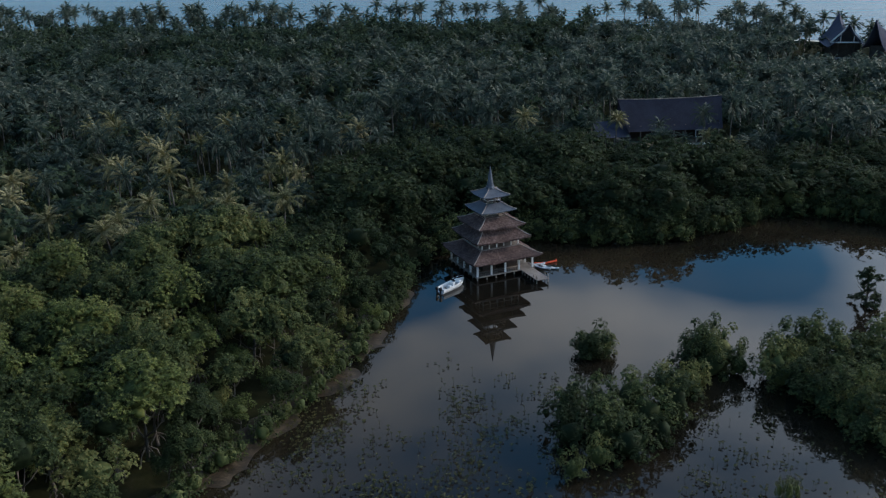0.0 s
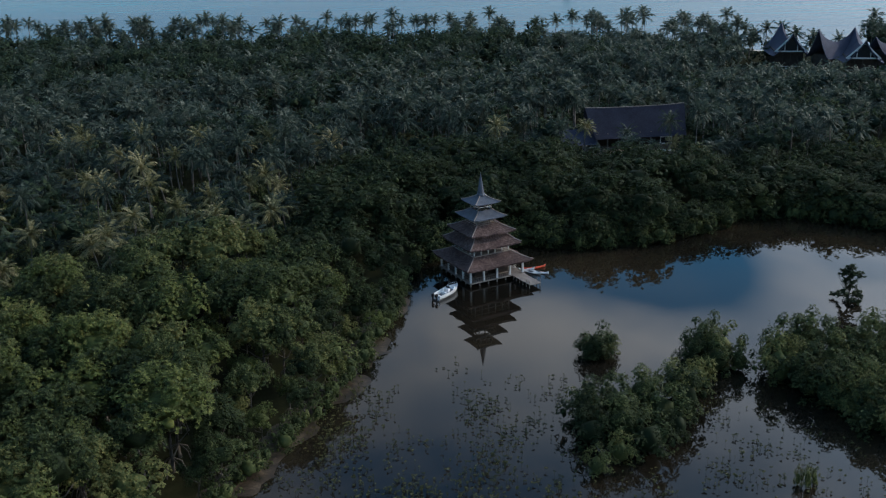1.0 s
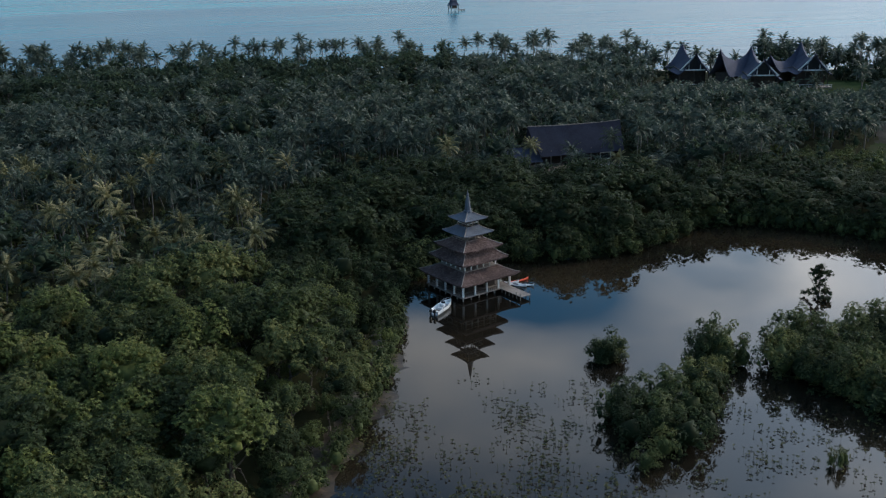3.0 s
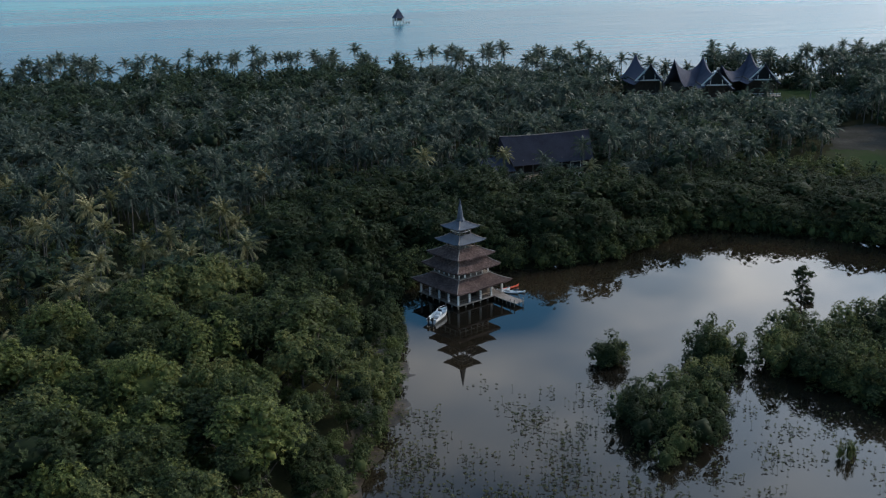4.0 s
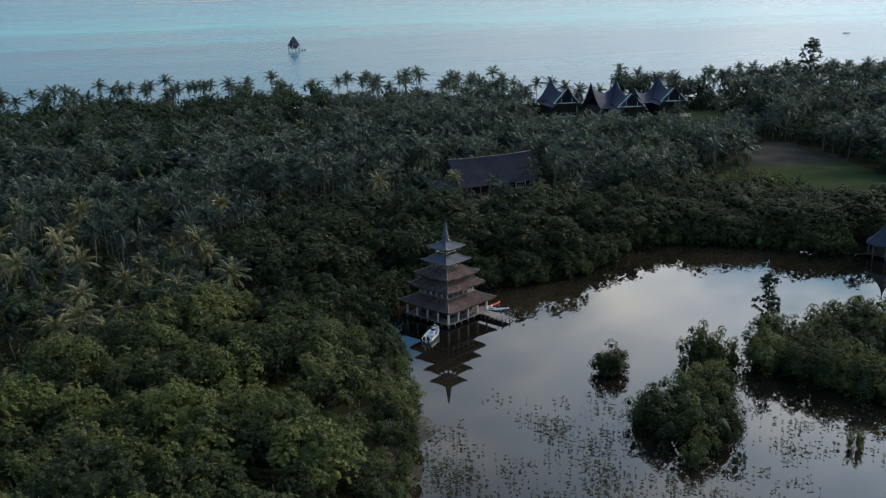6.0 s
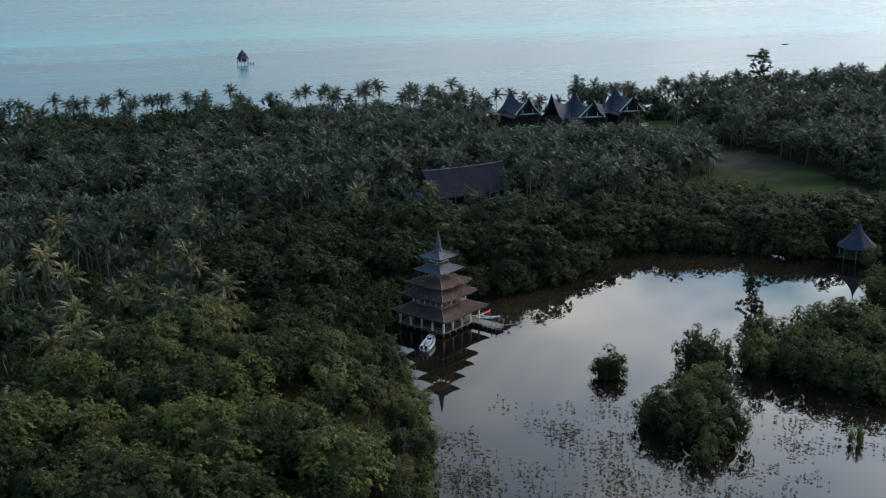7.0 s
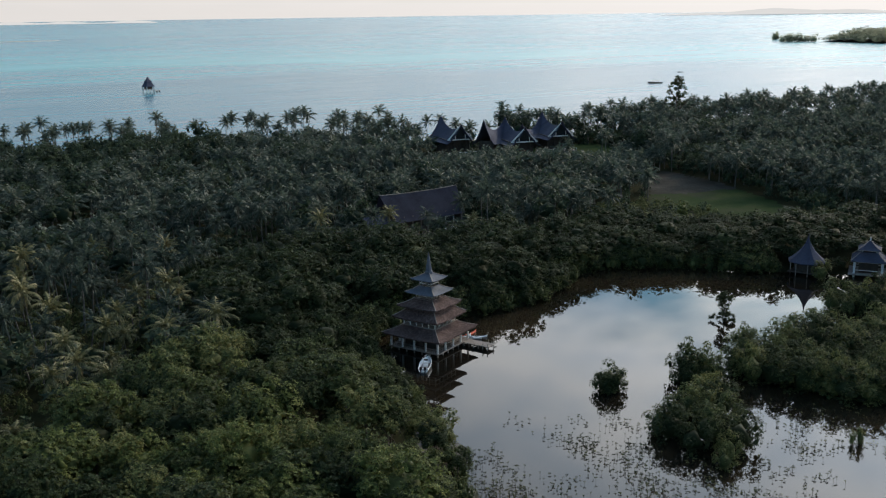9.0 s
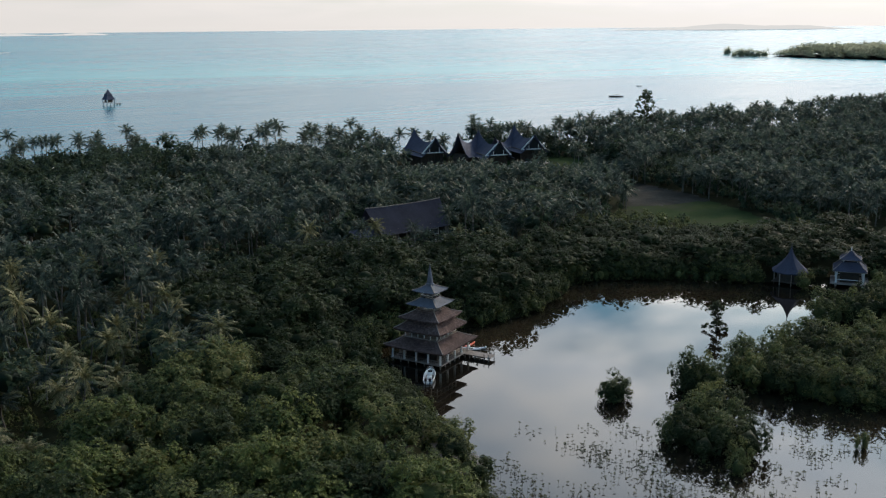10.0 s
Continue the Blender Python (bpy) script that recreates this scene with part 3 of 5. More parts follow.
def trunk_mesh(name, tall, r0, r1, lean, limbs=0, seed=0, roots=0, n=7, mat="bark"):
    r = random.Random(seed)
    bm = bmesh.new()
    pts = [(lean * (k / 6) ** 1.6, 0.15 * math.sin(k * 1.1 + seed), tall * k / 6 - 0.5 * (k == 0)) for k in range(7)]
    tube(bm, pts, [r0 * (1.35 if k == 0 else 1) + (r1 - r0) * k / 6 for k in range(7)], n)
    for k in range(limbs):
        a = 2.4 * k + r.uniform(-0.4, 0.4)
        z = tall * r.uniform(0.35, 0.7)
        d = tall * r.uniform(0.22, 0.34)
        tube(bm, [(0, 0, z), (d * 0.5 * math.cos(a), d * 0.5 * math.sin(a), z + d * 0.35), (d * math.cos(a), d * math.sin(a), z + d * 0.95)], [r0 * 0.5, r0 * 0.38, r0 * 0.15], 5)
    for k in range(roots):
        a = 2 * math.pi * k / roots + r.uniform(-0.3, 0.3)
        d = r.uniform(0.7, 1.4)
        tube(bm, [(0, 0, 1.3), (d * 0.6 * math.cos(a), d * 0.6 * math.sin(a), 0.8), (d * math.cos(a), d * math.sin(a), -0.9)], [0.07, 0.06, 0.045], 4)
    me = bpy.data.meshes.new(name)
    bm.to_mesh(me)
    bm.free()
    me.polygons.foreach_set("use_smooth", [True] * len(me.polygons))
    me.materials.append(MAT[mat])
    return me

FINE_KINDS, TREE_KINDS, YELLOW_KINDS, BUSH_KINDS = [], [], [], []
for k in range(9):
    rr = np.random.default_rng(100 + k)
    wide, lobes = 8 * rr.uniform(0.34, 0.46), int(rr.integers(15, 23))
    stem = trunk_mesh("trunk", 5.2, 0.16, 0.07, 0.3, 3, k, 5, 5)
    v, f = crown_arrays(rr, wide, 8.0, lobes, 7000, 0.23)
    FINE_KINDS.append((array_mesh("crown", v, f, MAT["leaf"]), stem))
    if k < 6:
        YELLOW_KINDS.append((array_mesh("crown", v, f, MAT["leaf_yellow"]), stem))
    v, f = crown_arrays(rr, wide, 8.0, lobes, 3600, 0.32, per=7)
    TREE_KINDS.append((array_mesh("crown", v, f, MAT["leaf"]), stem))
    v, f = crown_arrays(rr, 8 * rr.uniform(0.42, 0.52), 8.0, int(rr.integers(12, 18)), 6500, 0.23, 0.06, 8, 0.03)
    BUSH_KINDS.append((array_mesh("crown", v, f, MAT["leaf"]), stem))

PALM_KINDS, DRY_KINDS = [], []
for k in range(8):
    rr = np.random.default_rng(300 + k)
    lean = rr.uniform(0.2, 1.8)
    v, f = palm_crown_arrays(rr, int(rr.integers(17, 24)), 11, 4.0, int(rr.integers(2, 6)), 0.22, 0.9)
    v = v + np.array([lean, 0, 10.0])
    stem = trunk_mesh("trunk", 10.0, 0.19, 0.12, lean, 0, k, 0, 6, "palm_bark")
    PALM_KINDS.append((array_mesh("crown", v, f, MAT["frond"]), stem))
    if k < 5:
        DRY_KINDS.append((array_mesh("crown", v, f, MAT["frond_dry"]), stem))

def plant(name, kind, x, y, z, scale, turn, label, category, group):
    top = empty(name, Matrix.LocRotScale((x, y, z), Euler((0, 0, turn)), (scale, scale, scale) if isinstance(scale, float) else scale), label, category, group)
    for part_name, me in (("crown", kind[0]), ("trunk", kind[1])):
        ob = new(part_name, me)
        ob.parent = top
    return top

# places of the trees
MANGROVE_EDGE = [(-400, 60), (-130, 100), (-100, 138), (-85, 143), (-71, 148), (-62, 160), (-44, 168), (-38, 178), (-37, 212), (-26, 230), (0, 234), (22, 232), (45, 229), (70, 226), (95, 222), (118, 214), (138, 200), (165, 188), (400, 150)]

def in_mangrove(x, y):
    return y < np.interp(x, [p[0] for p in MANGROVE_EDGE], [p[1] for p in MANGROVE_EDGE])

def scatter(x0, x1, y0, y1, step, jitter=0.42):
    nx, ny = int((x1 - x0) / step), int((y1 - y0) / (step * 0.87))
    i, j = np.meshgrid(np.arange(nx), np.arange(ny))
    x = x0 + (i + 0.5 * (j % 2)) * step + rng.uniform(-jitter, jitter, i.shape) * step
    y = y0 + j * step * 0.87 + rng.uniform(-jitter, jitter, i.shape) * step
    return x.ravel(), y.ravel()

def in_view(x, y, margin=0.0):
    """The stretch of the island that the walk looks over."""
    az = np.degrees(np.arctan2(x + 40, y + 60))
    return (az > -33 - margin) & (az < 58 + margin)

def blocked(x, y):
    """Clearings, buildings and gardens where no tree grows."""
    b = (abs(x + 1.75) < 11) & (abs(y - 167.8) < 11)
    b |= (x > 26) & (x < 64) & (y > 239) & (y < 266)
    b |= (x > 112) & (x < 195) & (y > 342) & (y < 386) | inside(x, y, GARDEN)
    b |= inside(x, y, LAWN)
    b |= (abs(x - 102.6) < 5.5) & (abs(y - 162.6) < 5.5)
    b |= (abs(x - 113) < 5.5) & (abs(y - 153) < 6)
    return b

trees = []   # x, y, z, height, spread
tx, ty = scatter(-150, 150, 70, 240, 5.0, 0.46)
a, b = land(tx, ty)
keep = (a > -0.3) & in_mangrove(tx, ty) & ~blocked(tx, ty) & in_view(tx, ty, 4) & (ty > 78)
for x, y, aa in zip(tx[keep], ty[keep], a[keep]):
    if x < -12 and y < 150 and aa < 2.4:
        continue
    tall = 9.3 if x < -14 and y < 165 else 8.6
    if x > 60:
        tall = 10.0 if abs(x - 105) < 14 and abs(y - 172) < 9 else 7.0
    tall = min(tall, 3.2 + 0.5 * aa if x < -15 and y < 145 else (2.8 if x < -8 else 3.4 if x > 70 else 4.4) + (0.42 if x < -8 or x > 45 else 0.38) * aa)
    tall *= rng.uniform(0.5, 1.3) * (1 + 0.13 * math.sin(x * 0.23 + 2 * math.sin(y * 0.17)))
    if 22 < x < 62 and y > 218:
        tall = min(tall, 7.0)
    if -40 < x < -12 and 120 < y < 157:
        tall = min(tall, 0.30 * math.hypot(x + 9, y - 157) + 1.6)
    if x > 96 and y > 186:
        tall = min(tall, 4.4)
    trees.append((x, y, float(height(x, y)), tall, rng.uniform(0.9, 1.25) * (1.5 if x > 55 else 1.2 if y > 175 else 1.0)))

# clumps that stand in the lagoon
# mounds of the two small islets: x, y, height, half width
MOUNDS = [(6.9, 113.0, 4.6, 2.6), (7.2, 110.3, 5.6, 3.4), (11.0, 106.4, 5.9, 4.2), (13.2, 102.6, 5.2, 3.3), (16.5, 110.0, 5.6, 3.8), (20.4, 112.8, 5.9, 3.7), (20.2, 116.6, 5.6, 3.6), (15.2, 114.8, 5.4, 3.4), (11.0, 112.6, 5.4, 3.2), (17.6, 106.0, 4.2, 2.4), (6.6, 105.4, 4.6, 2.9), (6.0, 98.6, 3.3, 1.9), (9.4, 101.0, 3.8, 2.2), (24.0, 118.8, 5.0, 2.6),
          (26.0, 126.4, 6.6, 3.3), (29.4, 125.6, 6.5, 3.3), (27.6, 123.6, 5.4, 3.0), (27.9, 128.4, 6.2, 3.0), (24.6, 124.2, 4.8, 2.4), (31.2, 123.8, 4.6, 2.2)]
CLUMPS = [(x, y, tall, 1.05 * wide / (tall * 0.47)) for x, y, tall, wide in MOUNDS]
CLUMPS += [(12.4, 130.9, 4.7, 1.45), (13.7, 131.2, 3.6, 1.5), (11.0, 130.6, 3.5, 1.5), (12.4, 129.7, 3.2, 1.5)]
for poly, tall, step in (([(36.5, 125), (34.5, 119), (38, 112.5), (42, 105.5), (46.5, 100), (60, 94), (90, 98), (92, 118), (75, 126), (62, 131), (50, 132), (42, 130)], 6.3, 4.3),
                         ([(78, 139), (83, 132), (96, 126), (126, 118), (124, 134), (108, 143), (92, 146)], 6.0, 4.3)):
    px = [p[0] for p in poly]
    py = [p[1] for p in poly]
    sx, sy = scatter(min(px), max(px), min(py), max(py), step, 0.36)
    ok = inside(sx, sy, poly)
    for x, y in zip(sx[ok], sy[ok]):
        CLUMPS.append((x, y, tall * rng.uniform(0.72, 1.16), rng.uniform(1.25, 1.6)))
for x0, y0, x1, y1, n in ((36.5, 124, 42.5, 105, 8), (42.5, 105, 58, 95, 7)):
    for k in range(n):
        u = (k + rng.uniform(0.1, 0.9)) / n
        CLUMPS.append((x0 + (x1 - x0) * u, y0 + (y1 - y0) * u, rng.uniform(3.4, 5.6), rng.uniform(1.3, 1.6)))
CLUMPS += [(101.0, 157.8, 4.6, 1.4), (28.9, 93.6, 3.0, 0.62), (28.1, 94.3, 2.3, 0.6), (30.0, 94.2, 2.2, 0.6)]

# low bushes along the shores
shore_rows = []
for shore, inland, low, high in ((LAGOON[15:-1], (0.0, 1.0), 2.6, 4.6), (LAGOON[-2:] + LAGOON[:7], (-1.0, 0.3), 2.4, 3.8)):
    for (x0, y0), (x1, y1) in zip(shore, shore[1:]):
        steps = max(1, int(math.hypot(x1 - x0, y1 - y0) / 2.0))
        for k in range(steps):
            u, d = (k + rng.uniform(0, 0.8)) / steps, (rng.uniform(1.9, 3.7) if inland[0] else rng.uniform(-0.6, 1.8))
            x, y = x0 + (x1 - x0) * u + inland[0] * d, y0 + (y1 - y0) * u + inland[1] * d
            if not blocked(x, y) or y > 174 or x < -13:
                tall, spread = rng.uniform(low, high), rng.uniform(1.0, 1.5)
                if -40 < x < -10 and 120 < y < 160:
                    tall = min(tall, 0.30 * math.hypot(x + 9, y - 157) + 0.6)
                if tall > 1.6:
                    shore_rows.append((x, y, tall, spread))
                if inland[1] == 1.0 and not blocked(x, y + 4.0):
                    shore_rows.append((x, y + 4.0, tall + 1.6, spread))

def far_first(rows):
    def gap(q):
        u = min(1.0, max(0.0, ((-22 - q[0]) * 55 + (q[1] - 92) * 32) / (55 ** 2 + 32 ** 2)))
        return math.hypot(q[0] + 22 + 55 * u, q[1] - 92 - 32 * u)
    return sorted(rows, key=gap)

for x, y, tall, spread in CLUMPS:
    kind = BUSH_KINDS[int(rng.integers(len(BUSH_KINDS)))]
    s = tall / 8.0
    plant("mangrove_bush", kind, x, y, -0.42 * tall, (s * spread, s * spread, 1.42 * tall / 8.0), rng.uniform(0, 6.28), "rounded dark green mangrove bush standing in still water", "bush", "mangroves in the lagoon")

trees = far_first(trees)
for rank, (x, y, z, tall, spread) in enumerate(trees[:300]):
    # yellow-green variety, sown denser where its colour stands in for sunlight on near crowns
    yellow = rng.random() < (0.55 if x < -42 and 94 < y < 148 else 0.25 if x < -30 and y < 140 else 0.07)
    kinds = YELLOW_KINDS if yellow else BUSH_KINDS if tall < 5.2 else FINE_KINDS if rank < 170 else TREE_KINDS
    kind = kinds[int(rng.integers(len(kinds)))]
    s = tall / 8.0
    plant("mangrove_tree", kind, x, y, z, (s * spread, s * spread, s), rng.uniform(0, 6.28), "yellow-green mangrove tree with uneven leafy crown" if yellow else "dense dark green mangrove tree with uneven crown", "tree", "mangrove wood")

def joined(name, rows, makers, mat, label):
    """Many plants in one mesh: rows of x, y, z, scale in plan, scale in height, turn."""
    vs, fs, count = [], [], 0
    for x, y, z, s, h, turn in rows:
        v, f = makers[int(rng.integers(len(makers)))]
        c, sn = math.cos(turn), math.sin(turn)
        w = np.stack([(v[:, 0] * c - v[:, 1] * sn) * s + x, (v[:, 0] * sn + v[:, 1] * c) * s + y, v[:, 2] * h + z], 1)
        vs.append(w)
        fs.append(f + count)
        count += len(v)
    me = array_mesh(name, np.concatenate(vs), np.concatenate(fs), mat)
    return tagged(new(name, me), label, "trees", kind="stuff")

MID = []
for k in range(8):
    rr = np.random.default_rng(500 + k)
    MID.append(crown_arrays(rr, 8 * rr.uniform(0.36, 0.5), 8.0, 12, 1400, 0.36, 0.3, 6, 0.04))
SHORE = []
for k in range(6):
    rr = np.random.default_rng(620 + k)
    SHORE.append(crown_arrays(rr, 8 * rr.uniform(0.40, 0.5), 8.0, 12, 1200, 0.38, 0.02, 6, 0.04))
LOW = []
for k in range(5):
    rr = np.random.default_rng(540 + k)
    LOW.append(crown_arrays(rr, 4.5, 8.0, 4, 64, 1.5, 0.1, 4))
SHRUBS = []
for k in range(5):
    rr = np.random.default_rng(580 + k)
    SHRUBS.append(crown_arrays(rr, 4.2, 8.0, 6, 220, 0.85, 0.1, 5))
FAR_TREES = []
for k in range(6):
    rr = np.random.default_rng(560 + k)
    FAR_TREES.append(crown_arrays(rr, 8 * rr.uniform(0.4, 0.52), 8.0, 7, 260, 0.78, 0.25, 5, 0.05))

# palms over the rest of the island, but for a gap to the sea behind the villas
SEA_GAP = [(124, 391), (168, 391), (202, 450), (150, 450)]
px, py = scatter(-420, 640, 140, 560, 6.5, 0.52)
a, b = land(px, py)
keep = (a > 3) & (b > 6) & ~in_mangrove(px, py) & ~blocked(px, py) & in_view(px, py, 2)
keep &= ~((py > 330) & (rng.random(px.shape) < 0.12))
keep &= ~((px > 96) & (px < 172) & (py < 252)) & ~inside(px, py, SEA_GAP)
keep &= ~((py < 215) & (px < -30) & (rng.random(px.shape) < 0.35))
palms, broad = [], []
for x, y, bb in zip(px[keep], py[keep], b[keep]):
    wave = 1 + 0.16 * math.sin(x * 0.045 + 1.0) * math.sin(y * 0.05) + 0.08 * math.sin(x * 0.13 + y * 0.11)
    tall = (rng.uniform(6.0, 13.0) if y < 230 else rng.uniform(5.5, 13.5)) * wave
    cap = 40.0
    if 105 < x + (360 - y) * 0.5 < 214 and 262 < y < 352:
        cap = 3.6 + 0.12 * (356 - y) if x + (360 - y) * 0.5 < 172 else min(2.6 + 0.12 * (358 - y), 4.2 + 0.12 * max(0.0, 318 - y))
    if 18 < x < 68 and y < 240:
        cap = 7.5
    tall = min(tall, cap)
    gap = math.sin(x * 0.05 + 2.2 * math.sin(y * 0.031)) * math.sin(y * 0.062 + 1.5 * math.sin(x * 0.023))
    if y > 225 and gap > 0.45 and rng.random() < 0.75:
        broad.append((x, y, float(height(x, y)), min(cap, rng.uniform(4.5, 8.0))))
        continue
    if -75 < x < 45 and 405 < y < 468 and rng.random() < 0.6:
        broad.append((x, y, float(height(x, y)), rng.uniform(8.0, 12.5)))
        continue
    if bb < 45:
        tall = rng.uniform(9.5, 15.5) + (3.0 if rng.random() < 0.25 else 0)
        if x < 110:
            tall += 1.0
            if rng.random() < 0.5:
                if rng.random() < 0.6:
                    broad.append((x, y, float(height(x, y)), rng.uniform(3.0, 6.5)))
                continue
    elif bb < 130 and x < 100:
        tall = min(tall, rng.uniform(8.0, 11.5))
    dark = (x < 10 and 330 < y < 470 and rng.random() < 0.42) or rng.random() < 0.10
    if dark:
        broad.append((x, y, float(height(x, y)), min(cap, rng.uniform(8.5, 12.5))))
    else:
        palms.append((x, y, float(height(x, y)), tall))
for x, y, tall in ((57.4, 235.8, 15.5), (134.5, 401.9, 16.0), (138.5, 397.5, 16.5), (42.4, 381.4, 15.0), (52.0, 241.0, 12.5), (42.0, 243.0, 9.0), (31.5, 246.5, 10.0), (66.0, 240.0, 13.0), (62.5, 247.0, 13.5), (182.0, 332.0, 12.0), (190.0, 345.0, 11.0), (178.0, 354.0, 9.0), (166.0, 338.0, 8.0)):
    palms.append((x, y, 0.6, tall))
broad += [(187.0, 411.0, 1.5, 13.5), (181.0, 407.0, 1.5, 11.0)]
palms.sort(key=lambda q: math.hypot(q[0] + 30, q[1] - 100))
for x, y, z, tall in palms[:300]:
    dry = rng.random() < (0.5 if x < -36 and y < 205 else 0.25 if x < -12 and y < 245 else 0.08)
    kind = DRY_KINDS[int(rng.integers(len(DRY_KINDS)))] if dry else PALM_KINDS[int(rng.integers(len(PALM_KINDS)))]
    w = rng.uniform(0.82, 1.08)
    plant("coconut_palm", kind, x, y, z, (w, w, tall / 11.5), rng.uniform(0, 6.28), "coconut palm with drying yellow-brown fronds" if dry else "tall coconut palm with arching grey-green fronds", "palm", "coconut grove")

FAR_PALMS = []
for k in range(8):
    rr = np.random.default_rng(700 + k)
    v, f = palm_crown_arrays(rr, int(rr.integers(14, 18)), 5, 4.4, 3, 0.30, 1.0)
    lean = rr.uniform(0.0, 1.2)
    FAR_PALMS.append((v + np.array([lean, 0, 0]), f, lean))

def joined_palms(rows):
    vs, fs, count = [], [], 0
    tv, tf, tc = [], [], 0
    for x, y, z, tall in rows:
        v, f, lean = FAR_PALMS[int(rng.integers(len(FAR_PALMS)))]
        turn, s = rng.uniform(0, 6.28), rng.uniform(0.85, 1.1)
        c, sn = math.cos(turn), math.sin(turn)
        vs.append(np.stack([(v[:, 0] * c - v[:, 1] * sn) * s + x, (v[:, 0] * sn + v[:, 1] * c) * s + y, v[:, 2] * s + z + tall * 0.87], 1))
        fs.append(f + count)
        count += len(v)
        ring = []
        for zz, rad, off in ((-0.3, 0.24, 0), (tall * 0.87, 0.13, lean * s)):
            for q in range(4):
                ring.append((x + off * c + rad * math.cos(q * 1.571), y + off * sn + rad * math.sin(q * 1.571), z + zz))
        tv.append(np.array(ring))
        tf.append(np.array([(q, (q + 1) % 4, 4 + (q + 1) % 4) for q in range(4)] + [(q, 4 + (q + 1) % 4, 4 + q) for q in range(4)]) + tc)
        tc += 8
    top = tagged(new("palm_grove", array_mesh("palm_grove", np.concatenate(vs), np.concatenate(fs), MAT["frond"])), "dense grove of grey-green coconut palms", "palms", kind="stuff")
    trunks = new("trunks", array_mesh("trunks", np.concatenate(tv), np.concatenate(tf), MAT["palm_bark"]))
    trunks.parent = top

joined("shore_bushes", [(x, y, -0.8, t / 8 * s, (t + 0.8) / 8, rng.uniform(0, 6.28)) for x, y, t, s in shore_rows], SHORE, MAT["leaf"], "low mangrove bushes lining the lagoon's shore")
joined_palms(palms[300:])
joined("mangrove_wood", [(x, y, z, t / 8 * s, t / 8, rng.uniform(0, 6.28)) for x, y, z, t, s in trees[300:]], MID, MAT["leaf"], "dense low mangrove wood with rounded crowns")
joined("broadleaf_wood", [(x, y, z, t / 8 * 1.1, t / 8, rng.uniform(0, 6.28)) for x, y, z, t in broad], FAR_TREES, MAT["broad"], "dark broadleaf trees scattered among the palms")

# undergrowth between the palms
ux, uy = scatter(-420, 640, 140, 545, 10.5)
a, b = land(ux, uy)
keep = (a > 4) & (b > 8) & ~in_mangrove(ux, uy) & ~blocked(ux, uy) & in_view(ux, uy, 2)
joined("undergrowth", [(x, y, 0.4, rng.uniform(0.4, 0.65), rng.uniform(0.4, 0.85), rng.uniform(0, 6.28)) for x, y in zip(ux[keep], uy[keep]) if not (105 < x + (360 - y) * 0.5 < 214 and 300 < y < 352)], LOW, MAT["broad"], "thick shrubs growing under the palms")

ux, uy = scatter(150, 330, 205, 400, 7.0)
keep = ~blocked(ux, uy) & ~inside(ux, uy, GARDEN) & in_view(ux, uy, 2) & (uy < 400)
joined("palm_thicket", [(x, y, 0.4, rng.uniform(0.4, 0.65), rng.uniform(0.5, 1.0), rng.uniform(0, 6.28)) for x, y in zip(ux[keep], uy[keep]) if not (105 < x + (360 - y) * 0.5 < 214 and 290 < y < 352)], LOW, MAT["broad"], "dense thicket under the palms beside the lawn")

# shrubs and ferns on the floor of the near grove
ux, uy = scatter(-130, -20, 140, 232, 3.6)
keep = ~in_mangrove(ux, uy) & in_view(ux, uy, 2) & ~blocked(ux, uy)
joined("grove_shrubs", [(x, y, 0.5, rng.uniform(0.22, 0.42), rng.uniform(0.16, 0.5), rng.uniform(0, 6.28)) for x, y in zip(ux[keep], uy[keep])], SHRUBS, MAT["leaf"], "low green shrubs and ferns between palm trunks")
ux, uy = scatter(98, 172, 200, 256, 4.2)
keep = ~in_mangrove(ux, uy) & ~blocked(ux, uy) & (ux + uy < 372) & (np.hypot(ux - 114.6, uy - 218.2) > 4)
joined("lawn_edge_bushes", [(x, y, 0.5, rng.uniform(0.38, 0.58), rng.uniform(0.30, 0.50), rng.uniform(0, 6.28)) for x, y in zip(ux[keep], uy[keep])], MID, MAT["leaf"], "dense rounded bushes along the lawn's edge")

# ---- pagoda ----
def frustum(bm, d0, z0, d1, z1, thick=0.25, seg=6, sag=0.12, ragged=0.0, r=None):
    """A square hipped roof from half-side d0 at z0 to d1 at z1, hollow in profile, with a thick eave."""
    rings = []
    steps = 5
    for lower in (False, True):
        for k in range(steps + 1):
            u = k / steps
            d = d0 + (d1 - d0) * u
            z = z0 + (z1 - z0) * u - sag * math.sin(math.pi * u)
            if lower:
                z -= thick
                d -= 0.05
            ring = []
            for s in range(4):
                for j in range(seg):
                    w = -1 + 2 * j / seg
                    x, y = ((w, -1), (1, w), (-w, 1), (-1, -w))[s]
                    lift = 0.16 * abs(w) ** 4 * (1 - u)
                    jag = ragged * r.uniform(-1, 1) if r and k == 0 else 0
                    ring.append(bm.verts.new((x * d * (1 + jag * 0.03), y * d * (1 + jag * 0.03), z + lift + jag * 0.06)))
            rings.append(ring)
    n = 4 * seg
    top, low = rings[:steps + 1], rings[steps + 1:]
    for group, flip in ((top, False), (low, True)):
        for a, b in zip(group, group[1:]):
            for k in range(n):
                f = (a[k], a[(k + 1) % n], b[(k + 1) % n], b[k])
                bm.faces.new(tuple(reversed(f)) if flip else f)
    for a, b, flip in ((top[0], low[0], True), (top[-1], low[-1], False)):
        for k in range(n):
            f = (a[k], a[(k + 1) % n], b[(k + 1) % n], b[k])
            bm.faces.new(tuple(reversed(f)) if flip else f)
    return bm

